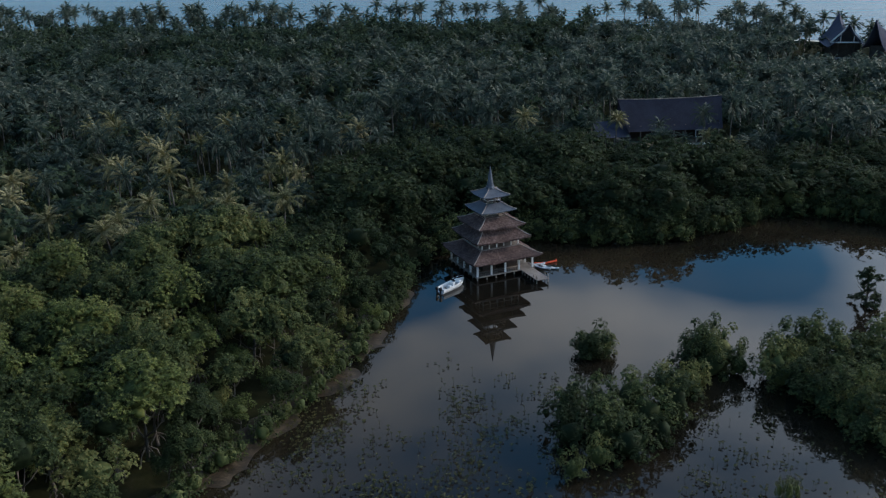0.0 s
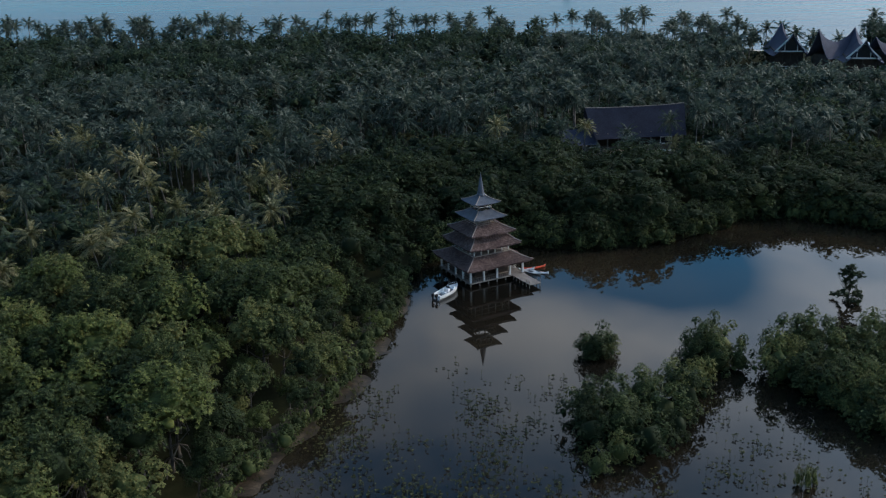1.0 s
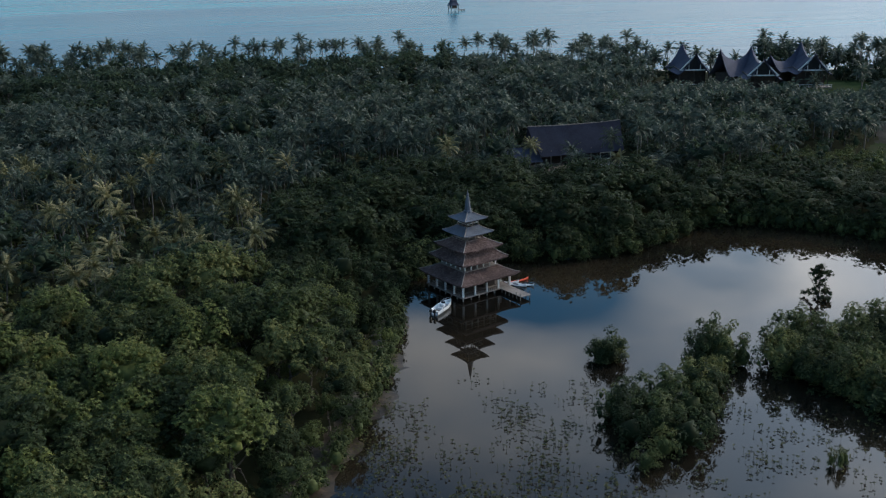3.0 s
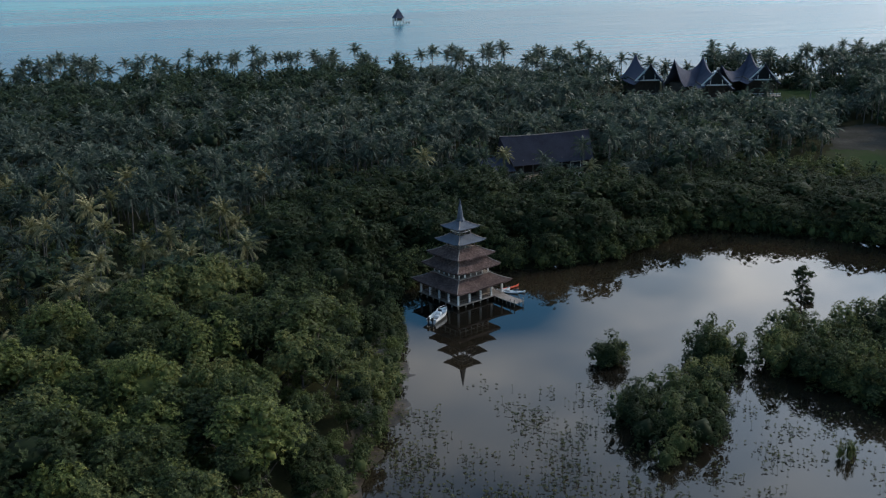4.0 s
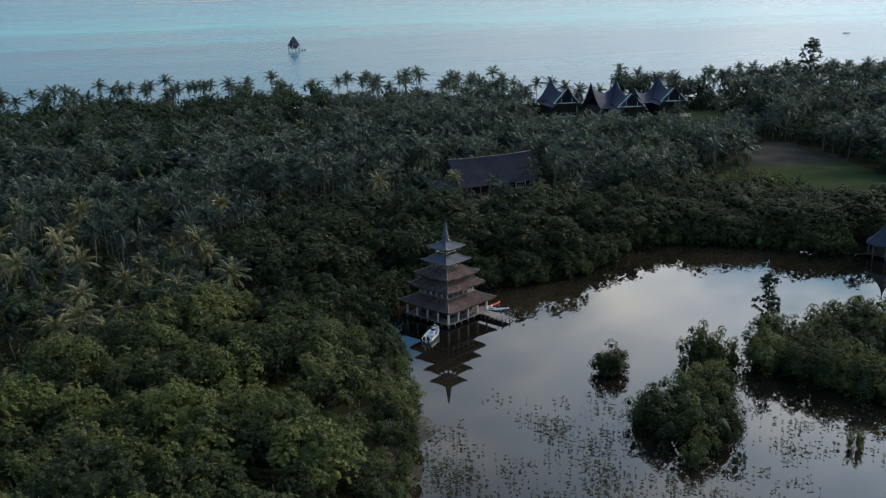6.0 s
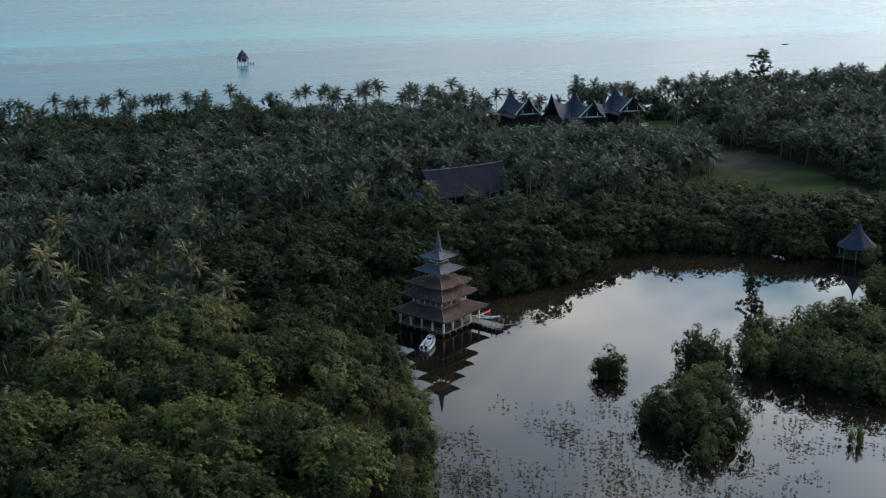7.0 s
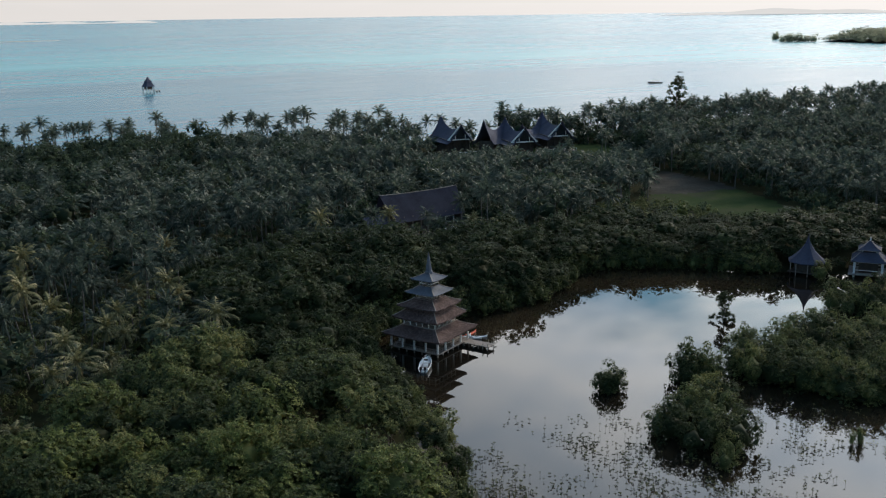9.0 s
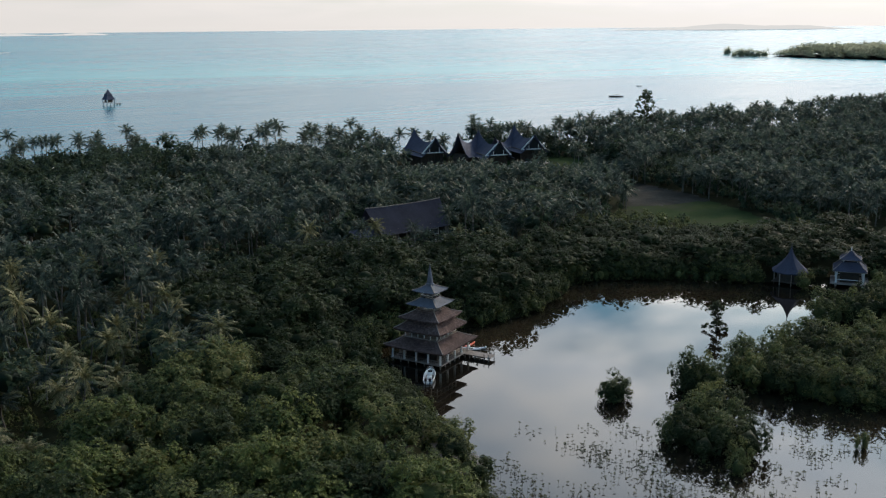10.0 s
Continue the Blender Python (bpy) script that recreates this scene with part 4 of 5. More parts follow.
def build_pagoda():
    q = math.sqrt(0.5)
    top = empty("pagoda", pose(-1.6, 167.8, 0, 0, 0, 25.5), "five-tiered stilted pagoda with brown thatch and grey upper roofs", "pagoda")
    r = random.Random(4)
    a = 7.6 * q
    # deck of boards on stilts
    n = 44
    for k in range(n):
        x0 = -a - 0.25 + (2 * a + 0.5) * k / n
        part("deck_board", box(bmesh.new(), x0 + 0.008, x0 + (2 * a + 0.5) / n - 0.008, -a - 0.25, a + 0.25, 0.68 + r.uniform(-0.008, 0.008), 0.75), MAT["wood"], top)
    for s in range(4):
        m = pose(0, 0, 0, 0, 0, 90 * s)
        part("edge_beam", box(bmesh.new(), -a - 0.3, a + 0.3, -a - 0.36, -a - 0.27, 0.58, 0.78, m), MAT["wood"], top)
    for i in range(7):
        for j in range(7):
            if min(i, j) == 0 or max(i, j) == 6 or (i % 2 == 0 and j % 2 == 0):
                x, y = -a + 2 * a * i / 6, -a + 2 * a * j / 6
                part("stilt", tube(bmesh.new(), [(x, y, -0.95), (x, y, 0.66)], [0.15, 0.14], 8), MAT["wood"], top)
    beam_z = 3.55
    for s in range(4):
        m = pose(0, 0, 0, 0, 0, 90 * s)
        for k in range(4):
            x = -a + 2 * a * k / 4
            part("column", box(bmesh.new(), x - 0.16, x + 0.16, -a - 0.16, -a + 0.16, 0.75, beam_z, m, 0.02), MAT["white"], top)
            if not (s == 0 and k == 3):
                bm = bmesh.new()
                for z in (1.25, 1.65):
                    box(bm, x + 0.16, x + a / 2 - 0.16, -a - 0.03, -a + 0.03, z - 0.035, z + 0.035, m)
                for c in range(1, 6):
                    xx = x + a / 2 * c / 6
                    box(bm, xx - 0.02, xx + 0.02, -a - 0.02, -a + 0.02, 0.75, 1.22, m)
                part("railing", bm, MAT["dark"], top)
        part("eave_beam", box(bmesh.new(), -a, a, -a - 0.1, -a + 0.1, beam_z, beam_z + 0.25, m), MAT["dark"], top)
    # inner room
    for s in range(4):
        m = pose(0, 0, 0, 0, 0, 90 * s)
        for x0, x1, z0 in ((-3.4, -0.8, 0.75), (0.8, 3.4, 0.75), (-0.8, 0.8, 2.9)):
            part("wall_panel", box(bmesh.new(), x0, x1, -3.45, -3.35, z0, 4.6, m), MAT["dark"], top)
    part("upper_floor", box(bmesh.new(), -3.9, 3.9, -3.9, 3.9, 4.72, 4.86), MAT["wood"], top)
    part("upper_floor", box(bmesh.new(), -2.2, 2.2, -2.2, 2.2, 9.75, 9.85), MAT["wood"], top)
    tiers = ((9.5, 3.30, 5.1, 4.85, "thatch"), (7.4, 6.42, 4.3, 8.1, "thatch"), (6.4, 8.62, 2.8, 9.95, "thatch"), (4.85, 11.08, 2.0, 12.25, "shingle"), (3.72, 13.62, 0.42, 14.85, "shingle"))
    for d0, z0, d1, z1, mat in tiers:
        thick = 0.30 if mat == "thatch" else 0.12
        roof = part("roof", frustum(bmesh.new(), d0 * q, z0 + 0.02, d1 * q, z1, thick, 10, 0.14, 1.0 if mat == "thatch" else 0.15, r), MAT[mat], top, "brown palm thatch roof tier" if mat == "thatch" else "grey shingled roof tier")
        for s in range(4):
            m = pose(0, 0, 0, 0, 0, 90 * s)
            bm = bmesh.new()
            prev = None
            for k in range(6):
                u = k / 5
                d = (d0 + (d1 - d0) * u) * q
                p = m @ Vector((-d, -d, z0 + (z1 - z0) * u - 0.14 * math.sin(math.pi * u) + 0.05 + 0.16 * (1 - u)))
                if prev:
                    beam(bm, prev, p, 0.16, 0.10)
                prev = p
            part("hip_ridge", bm, MAT["wood"], roof)
    # posts and rails between the tiers
    for d, z0, z1, count, rail in ((5.0, 4.86, 6.75, 5, True), (3.9, 7.6, 9.1, 3, False), (2.6, 9.75, 11.6, 3, True), (1.85, 12.0, 14.0, 2, True)):
        d *= q
        half = 0.09 if z0 < 6 else 0.065
        for s in range(4):
            m = pose(0, 0, 0, 0, 0, 90 * s)
            for k in range(count):
                x = -d + 2 * d * k / count
                part("post", box(bmesh.new(), x - half, x + half, -d - half, -d + half, z0, z1, m), MAT["white" if z0 < 6 else "wood"], top)
            if rail:
                part("rail", box(bmesh.new(), -d + 0.09, d - 0.09, -d - 0.05, -d + 0.05, z0 + (z1 - z0) * 0.36, z0 + (z1 - z0) * 0.36 + 0.10, m), MAT["white"], top)
                part("rail", box(bmesh.new(), -d + 0.09, d - 0.09, -d - 0.05, -d + 0.05, z1 - 0.32, z1 - 0.2, m), MAT["white"], top)
    bm = bmesh.new()
    tube(bm, [(0, 0, 14.6), (0, 0, 14.9), (0, 0, 15.1), (0, 0, 16.2), (0, 0, 17.4), (0, 0, 18.2), (0, 0, 18.8)], [0.85, 0.78, 0.62, 0.46, 0.27, 0.13, 0.03], 8)
    part("spire", bm, MAT["shingle"], top, "tall tapered grey shingled spire")
    # landing stage on the south face
    x0, x1, y0, y1 = 3.0, 5.2, -a - 0.36, -11.6
    bm = bmesh.new()
    dock = part("landing_stage", box(bm, x0, x1, y1, y0, 0.62, 0.70), MAT["wood"], top)
    for k in range(24):
        y = y0 + (y1 - y0) * (k + 0.5) / 24
        part("plank", box(bmesh.new(), x0 - 0.08, x1 + 0.08, y - 0.115, y + 0.115, 0.705, 0.75 + r.uniform(0, 0.01)), MAT["wood"], dock)
    for k in range(6):
        y = y0 + (y1 - y0) * (k + 0.3) / 5.6
        for x in (x0, x1):
            part("post", tube(bmesh.new(), [(x, y, -0.95), (x, y, 1.35 if k > 3 else 0.62)], [0.09, 0.08], 7), MAT["wood"], dock)

def hull_loft(bm, length, beam_w, depth, sections=11, flare=0.25, sheer=0.25, transom=0.85, rim=0.12):
    """An open hull along y, bow at +y, with an inner skin."""
    rows = []
    for k in range(sections):
        u = k / (sections - 1)
        w = beam_w / 2 * (transom + (1 - transom) * math.sin(min(1, u * 2) * math.pi / 2)) * (1 - max(0, (u - 0.45) / 0.55) ** 2.3) + 0.015
        top = depth + sheer * u ** 2
        keel = 0.0 + depth * 0.75 * max(0, (u - 0.75) / 0.25) ** 2
        y = -length / 2 + length * u
        floor = max(keel + 0.12, depth * 0.45)
        wi = max(0.008, w - rim)
        rows.append([bm.verts.new(p) for p in ((0, y, keel), (w * 0.62, y, keel + depth * 0.2), (w * (1 - flare * 0.3), y, keel + (top - keel) * 0.55), (w, y, top), (wi, y, top), (wi * 0.85, y, floor), (0, y, floor),
                                                (-wi * 0.85, y, floor), (-wi, y, top), (-w, y, top), (-w * (1 - flare * 0.3), y, keel + (top - keel) * 0.55), (-w * 0.62, y, keel + depth * 0.2))])
    n = len(rows[0])
    for a, b in zip(rows, rows[1:]):
        for k in range(n):
            bm.faces.new((a[k], a[(k + 1) % n], b[(k + 1) % n], b[k]))
    bm.faces.new(rows[0])
    bm.faces.new(list(reversed(rows[-1])))
    bmesh.ops.recalc_face_normals(bm, faces=bm.faces)
    return bm

def build_motorboat():
    top = empty("motorboat", Matrix.Translation((-8.5, 157.6, -0.22)) @ Matrix.Rotation(radians(-39), 4, "Z") @ Matrix.Scale(0.92, 4), "white open motorboat moored beside the pagoda", "boat")
    hull = part("hull", hull_loft(bmesh.new(), 7.0, 2.35, 1.15), MAT["gel"], top, smooth=False)
    bm = bmesh.new()
    box(bm, -0.45, 0.45, -0.3, 0.45, 0.5, 1.45, None, 0.06)
    part("console", bm, MAT["gel"], top)
    part("windscreen", box(bmesh.new(), -0.42, 0.42, 0.36, 0.40, 1.45, 1.85), MAT["glass"], top)
    part("seat", box(bmesh.new(), -0.5, 0.5, -1.15, -0.65, 0.5, 1.05, None, 0.06), MAT["gel"], top)
    part("stern_bench", box(bmesh.new(), -0.9, 0.9, -3.0, -2.5, 0.5, 0.95, None, 0.05), MAT["gel"], top)
    part("bow_cushion", box(bmesh.new(), -0.55, 0.55, 1.5, 2.6, 0.5, 0.98, None, 0.08), MAT["gel"], top)
    part("deck_floor", box(bmesh.new(), -0.85, 0.85, -2.4, 1.4, 0.525, 0.545), MAT["wood"], top)
    bm = bmesh.new()
    for sg in (-1, 1):
        tube(bm, [(sg * 0.95, 0.6, 1.25), (sg * 0.85, 1.6, 1.62), (sg * 0.45, 2.7, 1.72), (0, 3.3, 1.74)], [0.03] * 4, 6)
    part("bow_rail", bm, MAT["steel"], top)
    for x in (-0.42, 0.42):
        motor = part("outboard_motor", box(bmesh.new(), x - 0.24, x + 0.24, -4.05, -3.52, 1.0, 1.62, None, 0.09), MAT["black"], top)
        part("motor_leg", box(bmesh.new(), x - 0.09, x + 0.09, -3.95, -3.6, -0.2, 1.0, None, 0.03), MAT["black"], motor)

def build_kayaks():
    for x, y, turn, mat, ln, label in ((8.2, 168.9, -72, "red", 4.4, "long red kayak floating beside the landing stage"), (7.3, 166.6, -128, "gel", 4.0, "white kayak tied beside the landing stage"), (8.7, 166.5, -122, "gel", 3.8, "white kayak tied beside the landing stage"), (6.3, 168.4, -100, "gel", 3.6, "white kayak tied beside the landing stage")):
        top = empty("kayak", pose(x, y, -0.06, 0, 0, turn), label, "kayak", "moored kayaks")
        bm = bmesh.new()
        rows = []
        for k in range(11):
            u = k / 10
            w = 0.40 * math.sin(math.pi * min(0.99, max(0.02, u))) ** 0.7 + 0.01
            s = 0.30 + 0.28 * (2 * u - 1) ** 4
            yy = -ln / 2 + ln * u
            rows.append([bm.verts.new(p) for p in ((0, yy, 0.12 * (2 * u - 1) ** 4), (w, yy, s * 0.6), (w * 0.7, yy, s), (0, yy, s + 0.06), (-w * 0.7, yy, s), (-w, yy, s * 0.6))])
        for p, q in zip(rows, rows[1:]):
            for k in range(6):
                bm.faces.new((p[k], p[(k + 1) % 6], q[(k + 1) % 6], q[k]))
        bm.faces.new(list(reversed(rows[0])))
        bm.faces.new(rows[-1])
        bmesh.ops.recalc_face_normals(bm, faces=bm.faces)
        part("kayak_hull", bm, MAT[mat], top, smooth=True)
        part("seat", box(bmesh.new(), -0.2, 0.2, -0.5, 0.35, 0.36, 0.42, None, 0.03), MAT["black"], top)

# ---- hall behind the mangroves ----
def build_hall():
    top = empty("hall", pose(46.5, 255.8, 0.5, 0, 0, 5), "long dark-roofed open hall on posts among palms", "building")
    L, z0, z1, w = 13.6, 5.2, 12.0, 6.6
    for sg in (-1, 1):
        bm = bmesh.new()
        rows = []
        for k in range(9):
            u = k / 8
            z = z0 + (z1 - z0) * (u ** 1.15)
            e = L - 1.5 * (1 - u)
            rows.append([bm.verts.new((-e + 2 * e * j / 12, sg * w * (1 - u), z + 0.35 * abs(-1 + j / 6) ** 3 * u)) for j in range(13)])
        for a, b in zip(rows, rows[1:]):
            for j in range(12):
                bm.faces.new((a[j], a[j + 1], b[j + 1], b[j]) if sg < 0 else (a[j + 1], a[j], b[j], b[j + 1]))
        bmesh.ops.solidify(bm, geom=bm.faces[:], thickness=0.25)
        part("roof", bm, MAT["slate"], top)
    bm = tube(bmesh.new(), [(-L + 2 * L * j / 12, 0, z1 + 0.14 + 0.35 * abs(-1 + j / 6) ** 3) for j in range(13)], [0.11] * 13, 5)
    part("ridge_cap", bm, MAT["wood"], top, "pale ridge capping")
    for k in range(9):
        x = -L + 2.0 + (2 * L - 4) * k / 8
        for y in (-5.2, 5.2):
            part("post", box(bmesh.new(), x - 0.14, x + 0.14, y - 0.14, y + 0.14, -0.2, 6.4), MAT["wood"], top)
    part("floor_slab", box(bmesh.new(), -L + 1.2, L - 1.2, -6, 6, -0.3, 0.9), MAT["wood"], top)
    part("back_wall", box(bmesh.new(), -L + 1.8, L - 1.8, 3.0, 3.25, 0.9, 8.4), MAT["dark"], top)
    part("end_wall", box(bmesh.new(), L - 2.4, L - 2.15, -5, 3, 0.9, 7.0), MAT["dark"], top)
    window = part("window", box(bmesh.new(), 5.6, 8.4, -5.52, -5.45, 3.2, 4.7), MAT["glass"], top)
    bm = bmesh.new()
    for x0, x1, y0, y1 in ((5.4, 8.6, 4.7, 4.9), (5.4, 8.6, 3.0, 3.2), (5.4, 5.6, 3.2, 4.7), (8.4, 8.6, 3.2, 4.7)):
        box(bm, x0, x1, -5.58, -5.4, y0, y1)
    part("frame", bm, MAT["white"], window)
    part("balcony", box(bmesh.new(), 2.5, 8.5, -8.0, -6.9, 1.6, 1.85), MAT["white"], top)
    bm = bmesh.new()
    for x0, x1, zz in ((-L - 7, -L + 2, 4.6),):
        beam(bm, ((x0 + x1) / 2, -5, zz), ((x0 + x1) / 2, -5.02, zz + 0.01), 0.1)
        vs = [bm.verts.new(p) for p in ((x0, -7, zz - 0.6), (x1, -7, zz - 0.6), (x1, 0, zz + 2.2), (x0, 0, zz + 2.2), (x0, 4, zz - 0.2), (x1, 4, zz - 0.2))]
        bm.faces.new((vs[0], vs[1], vs[2], vs[3]))
        bm.faces.new((vs[3], vs[2], vs[5], vs[4]))
    part("side_roof", bm, MAT["slate"], top)
    for k in range(4):
        x = -L - 6.5 + 2.2 * k
        part("post", box(bmesh.new(), x - 0.1, x + 0.1, -6.5, -6.3, -0.2, 4.3), MAT["wood"], top)

# ---- villas with swept roofs on the shore ----
def saddle_roof(bm, p0, p1, dip, half, eave, horn0=1.0, horn1=1.0, thick=0.22):
    """A hollow saddle roof whose ridge hangs between two raised ends, with slopes that sweep out to the eaves."""
    p0, p1 = Vector(p0), Vector(p1)
    along = (p1 - p0).to_2d()
    side = Vector((-along.y, along.x)).normalized()
    n, m = 18, 8
    for sg in (-1, 1):
        rows = []
        for i in range(n + 1):
            u = i / n
            z = p0.z + (p1.z - p0.z) * u - dip * (1 - abs(2 * u - 1) ** 1.6)
            z -= 1.0 * min(1, u * 7 / horn0, (1 - u) * 7 / horn1)
            c = p0.to_2d() + along * u
            inset = 1 - 0.10 * (2 * u - 1) ** 2
            row = []
            for k in range(m + 1):
                v = k / m
                w = half * inset * v
                row.append(bm.verts.new((c.x + sg * side.x * w, c.y + sg * side.y * w, eave + (z - eave) * (1 - v) ** 1.55)))
            rows.append(row)
        for a, b in zip(rows, rows[1:]):
            for k in range(m):
                bm.faces.new((a[k], a[k + 1], b[k + 1], b[k]))
    bmesh.ops.remove_doubles(bm, verts=bm.verts, dist=0.001)
    bmesh.ops.recalc_face_normals(bm, faces=bm.faces)
    bmesh.ops.solidify(bm, geom=bm.faces[:], thickness=thick)
    return bm

def build_villa(peak, apex, horn, label):
    base = Vector((peak[0] * 0.35 + apex[0] * 0.65, peak[1] * 0.35 + apex[1] * 0.65, 2.6))
    f = Vector((apex[0] - peak[0], apex[1] - peak[1]))
    turn = math.degrees(math.atan2(f.x, -f.y))
    m = pose(base.x, base.y, base.z, 0, 0, turn)
    inv = m.inverted()
    top = empty("villa", m, label, "villa", "villas on the shore")
    pk, ap = inv @ Vector(peak), inv @ Vector(apex)
    eave = 6.0
    part("roof", saddle_roof(bmesh.new(), pk, ap + Vector((0, -1.6, 0.9)), 3.0, 7.6, eave - 0.6, 1.0, 0.6), MAT["slate"], top, "dark saddle roof sweeping up to pointed ends")
    if horn:
        hn = inv @ Vector(horn)
        part("side_roof", saddle_roof(bmesh.new(), hn, pk, 4.2, 6.0, eave - 0.6), MAT["slate"], top, "dark cross roof with a raised horn")
        mid = (hn + pk) / 2
        q = math.degrees(math.atan2(pk.y - hn.y, pk.x - hn.x))
        part("wing", box(bmesh.new(), -8, 8, -3.5, 3.5, -0.6, eave + 0.4, pose(mid.x, mid.y, 0, 0, 0, q)), MAT["dark"], top)
    y0, y1 = ap.y + 3.0, pk.y - 1.0
    part("body", box(bmesh.new(), -5.2, 5.2, y0, y1, -0.6, eave + 0.6), MAT["dark"], top)
    gy, zt, zb = ap.y, ap.z - 0.55, eave + 0.9
    bm = bmesh.new()
    vs = [bm.verts.new(p) for p in ((-5.2, gy, zb), (5.2, gy, zb), (0, gy, zt), (-5.2, gy + 0.1, zb), (5.2, gy + 0.1, zb), (0, gy + 0.1, zt))]
    for face in ((0, 1, 2), (5, 4, 3), (0, 3, 4, 1), (1, 4, 5, 2), (2, 5, 3, 0)):
        bm.faces.new([vs[i] for i in face])
    pane = part("gable_window", bm, MAT["glass"], top, "dark triangular gable glazing")
    bm = bmesh.new()
    beam(bm, (-5.9, gy - 0.12, zb), (5.9, gy - 0.12, zb), 0.46)
    beam(bm, (-5.6, gy - 0.12, zb), (0, gy - 0.12, zt + 0.2), 0.46)
    beam(bm, (5.6, gy - 0.12, zb), (0, gy - 0.12, zt + 0.2), 0.46)
    for dx in (-2.3, 2.3):
        beam(bm, (dx, gy - 0.12, zb), (dx, gy - 0.12, zb + (zt - zb) * 0.56), 0.28)
    part("frame", bm, MAT["white"], pane, "white timber gable frame")
    part("veranda", box(bmesh.new(), -7.0, 7.0, gy - 2.0, y0, -0.6, 0.5), MAT["wood"], top)
    for k in range(5):
        x = -5.6 + 2.8 * k
        part("post", box(bmesh.new(), x - 0.14, x + 0.14, gy - 0.3, gy - 0.02, 0.5, zb - 0.18), MAT["dark"], top)
    bm = bmesh.new()
    beam(bm, (-6.8, gy - 1.9, 1.5), (6.8, gy - 1.9, 1.5), 0.15)
    for k in range(9):
        beam(bm, (-6.8 + 1.7 * k, gy - 1.9, 0.5), (-6.8 + 1.7 * k, gy - 1.9, 1.45), 0.1)
    part("railing", bm, MAT["white"], top)

# ---- huts ----
def curved_cone(bm, d0, z0, d1, z1, power=1.9, n=16, thick=0.25):
    rows = []
    for inner in (0, 1):
        for k in range(9):
            u = k / 8
            d = d0 + (d1 - d0) * (1 - (1 - u) ** power)
            rows.append([bm.verts.new((max(0.02, d - 0.1 * inner) * math.cos(2 * math.pi * j / n), max(0.02, d - 0.1 * inner) * math.sin(2 * math.pi * j / n), z0 + (z1 - z0) * u - thick * inner)) for j in range(n)])
    top, low = rows[:9], rows[9:]
    for group, flip in ((top, False), (low, True)):
        for a, b in zip(group, group[1:]):
            for k in range(n):
                f = (a[k], a[(k + 1) % n], b[(k + 1) % n], b[k])
                bm.faces.new(tuple(reversed(f)) if flip else f)
    for k in range(n):
        bm.faces.new((low[0][k], low[0][(k + 1) % n], top[0][(k + 1) % n], top[0][k]))
    bm.faces.new(top[-1])
    return bm

def build_lagoon_huts():
    top = empty("thatched_hut", pose(102.6, 163.4, 0, 0, 0, 20), "round stilted hut with a swept grey thatch roof", "hut")
    part("roof", curved_cone(bmesh.new(), 4.6, 3.2, 0.05, 10.0, 2.0, 8), MAT["slate"], top)
    part("platform", box(bmesh.new(), -3.5, 3.5, -3.5, 3.5, 0.6, 0.8), MAT["dark"], top)
    part("wall", tube(bmesh.new(), [(0, 0, 0.8), (0, 0, 4.0)], [3.1, 3.0], 8), MAT["dark"], top)
    for k in range(8):
        a = radians(22.5 + 45 * k)
        part("post", tube(bmesh.new(), [(3.7 * math.cos(a), 3.7 * math.sin(a), -1.0), (3.7 * math.cos(a), 3.7 * math.sin(a), 3.6)], [0.13, 0.12], 6), MAT["wood"], top)
    top = empty("water_pavilion", pose(113.3, 154.0, 0, 0, 0, 35), "small white two-tiered pavilion over the water", "pavilion")
    part("platform", box(bmesh.new(), -4.4, 4.4, -4.4, 4.4, 0.75, 0.95), MAT["wood"], top)
    part("inner_wall", box(bmesh.new(), -2.2, 2.2, -2.2, 2.2, 0.95, 4.4), MAT["dark"], top)
    for d, z0, d1, z1 in ((3.9, 4.0, 1.9, 6.0), (2.5, 6.6, 0.1, 8.6)):
        for s in range(4):
            m = pose(0, 0, 0, 0, 0, 90 * s)
            part("hip_trim", beam(bmesh.new(), m @ Vector((-d, -d, z0 + 0.2)), m @ Vector((-d1, -d1, z1 + 0.05)), 0.10), MAT["wood"], top)
            part("eave_trim", beam(bmesh.new(), m @ Vector((-d, -d - 0.04, z0 - 0.1)), m @ Vector((d, -d - 0.04, z0 - 0.1)), 0.10), MAT["wood"], top)
    part("roof", frustum(bmesh.new(), 3.9, 4.0, 1.9, 6.0, 0.2, 6, 0.2), MAT["slate"], top)
    part("roof", frustum(bmesh.new(), 2.5, 6.6, 0.1, 8.6, 0.2, 6, 0.3), MAT["slate"], top)
    part("finial", tube(bmesh.new(), [(0, 0, 8.5), (0, 0, 9.6)], [0.2, 0.03], 6), MAT["white"], top)
    for sx in (-1, 1):
        for sy in (-1, 1):
            part("column", box(bmesh.new(), sx * 3.1 - 0.25, sx * 3.1 + 0.25, sy * 3.1 - 0.25, sy * 3.1 + 0.25, -0.95, 4.2), MAT["white"], top)
            part("post", box(bmesh.new(), sx * 1.6 - 0.12, sx * 1.6 + 0.12, sy * 1.6 - 0.12, sy * 1.6 + 0.12, 5.8, 6.9), MAT["white"], top)
    for s in range(4):
        m = pose(0, 0, 0, 0, 0, 90 * s)
        part("railing", box(bmesh.new(), -2.85, 2.85, -3.15, -3.05, 1.7, 1.85, m), MAT["white"], top)
        part("eave_beam", box(bmesh.new(), -3.1, 3.1, -3.2, -3.0, 4.0, 4.2, m), MAT["white"], top)

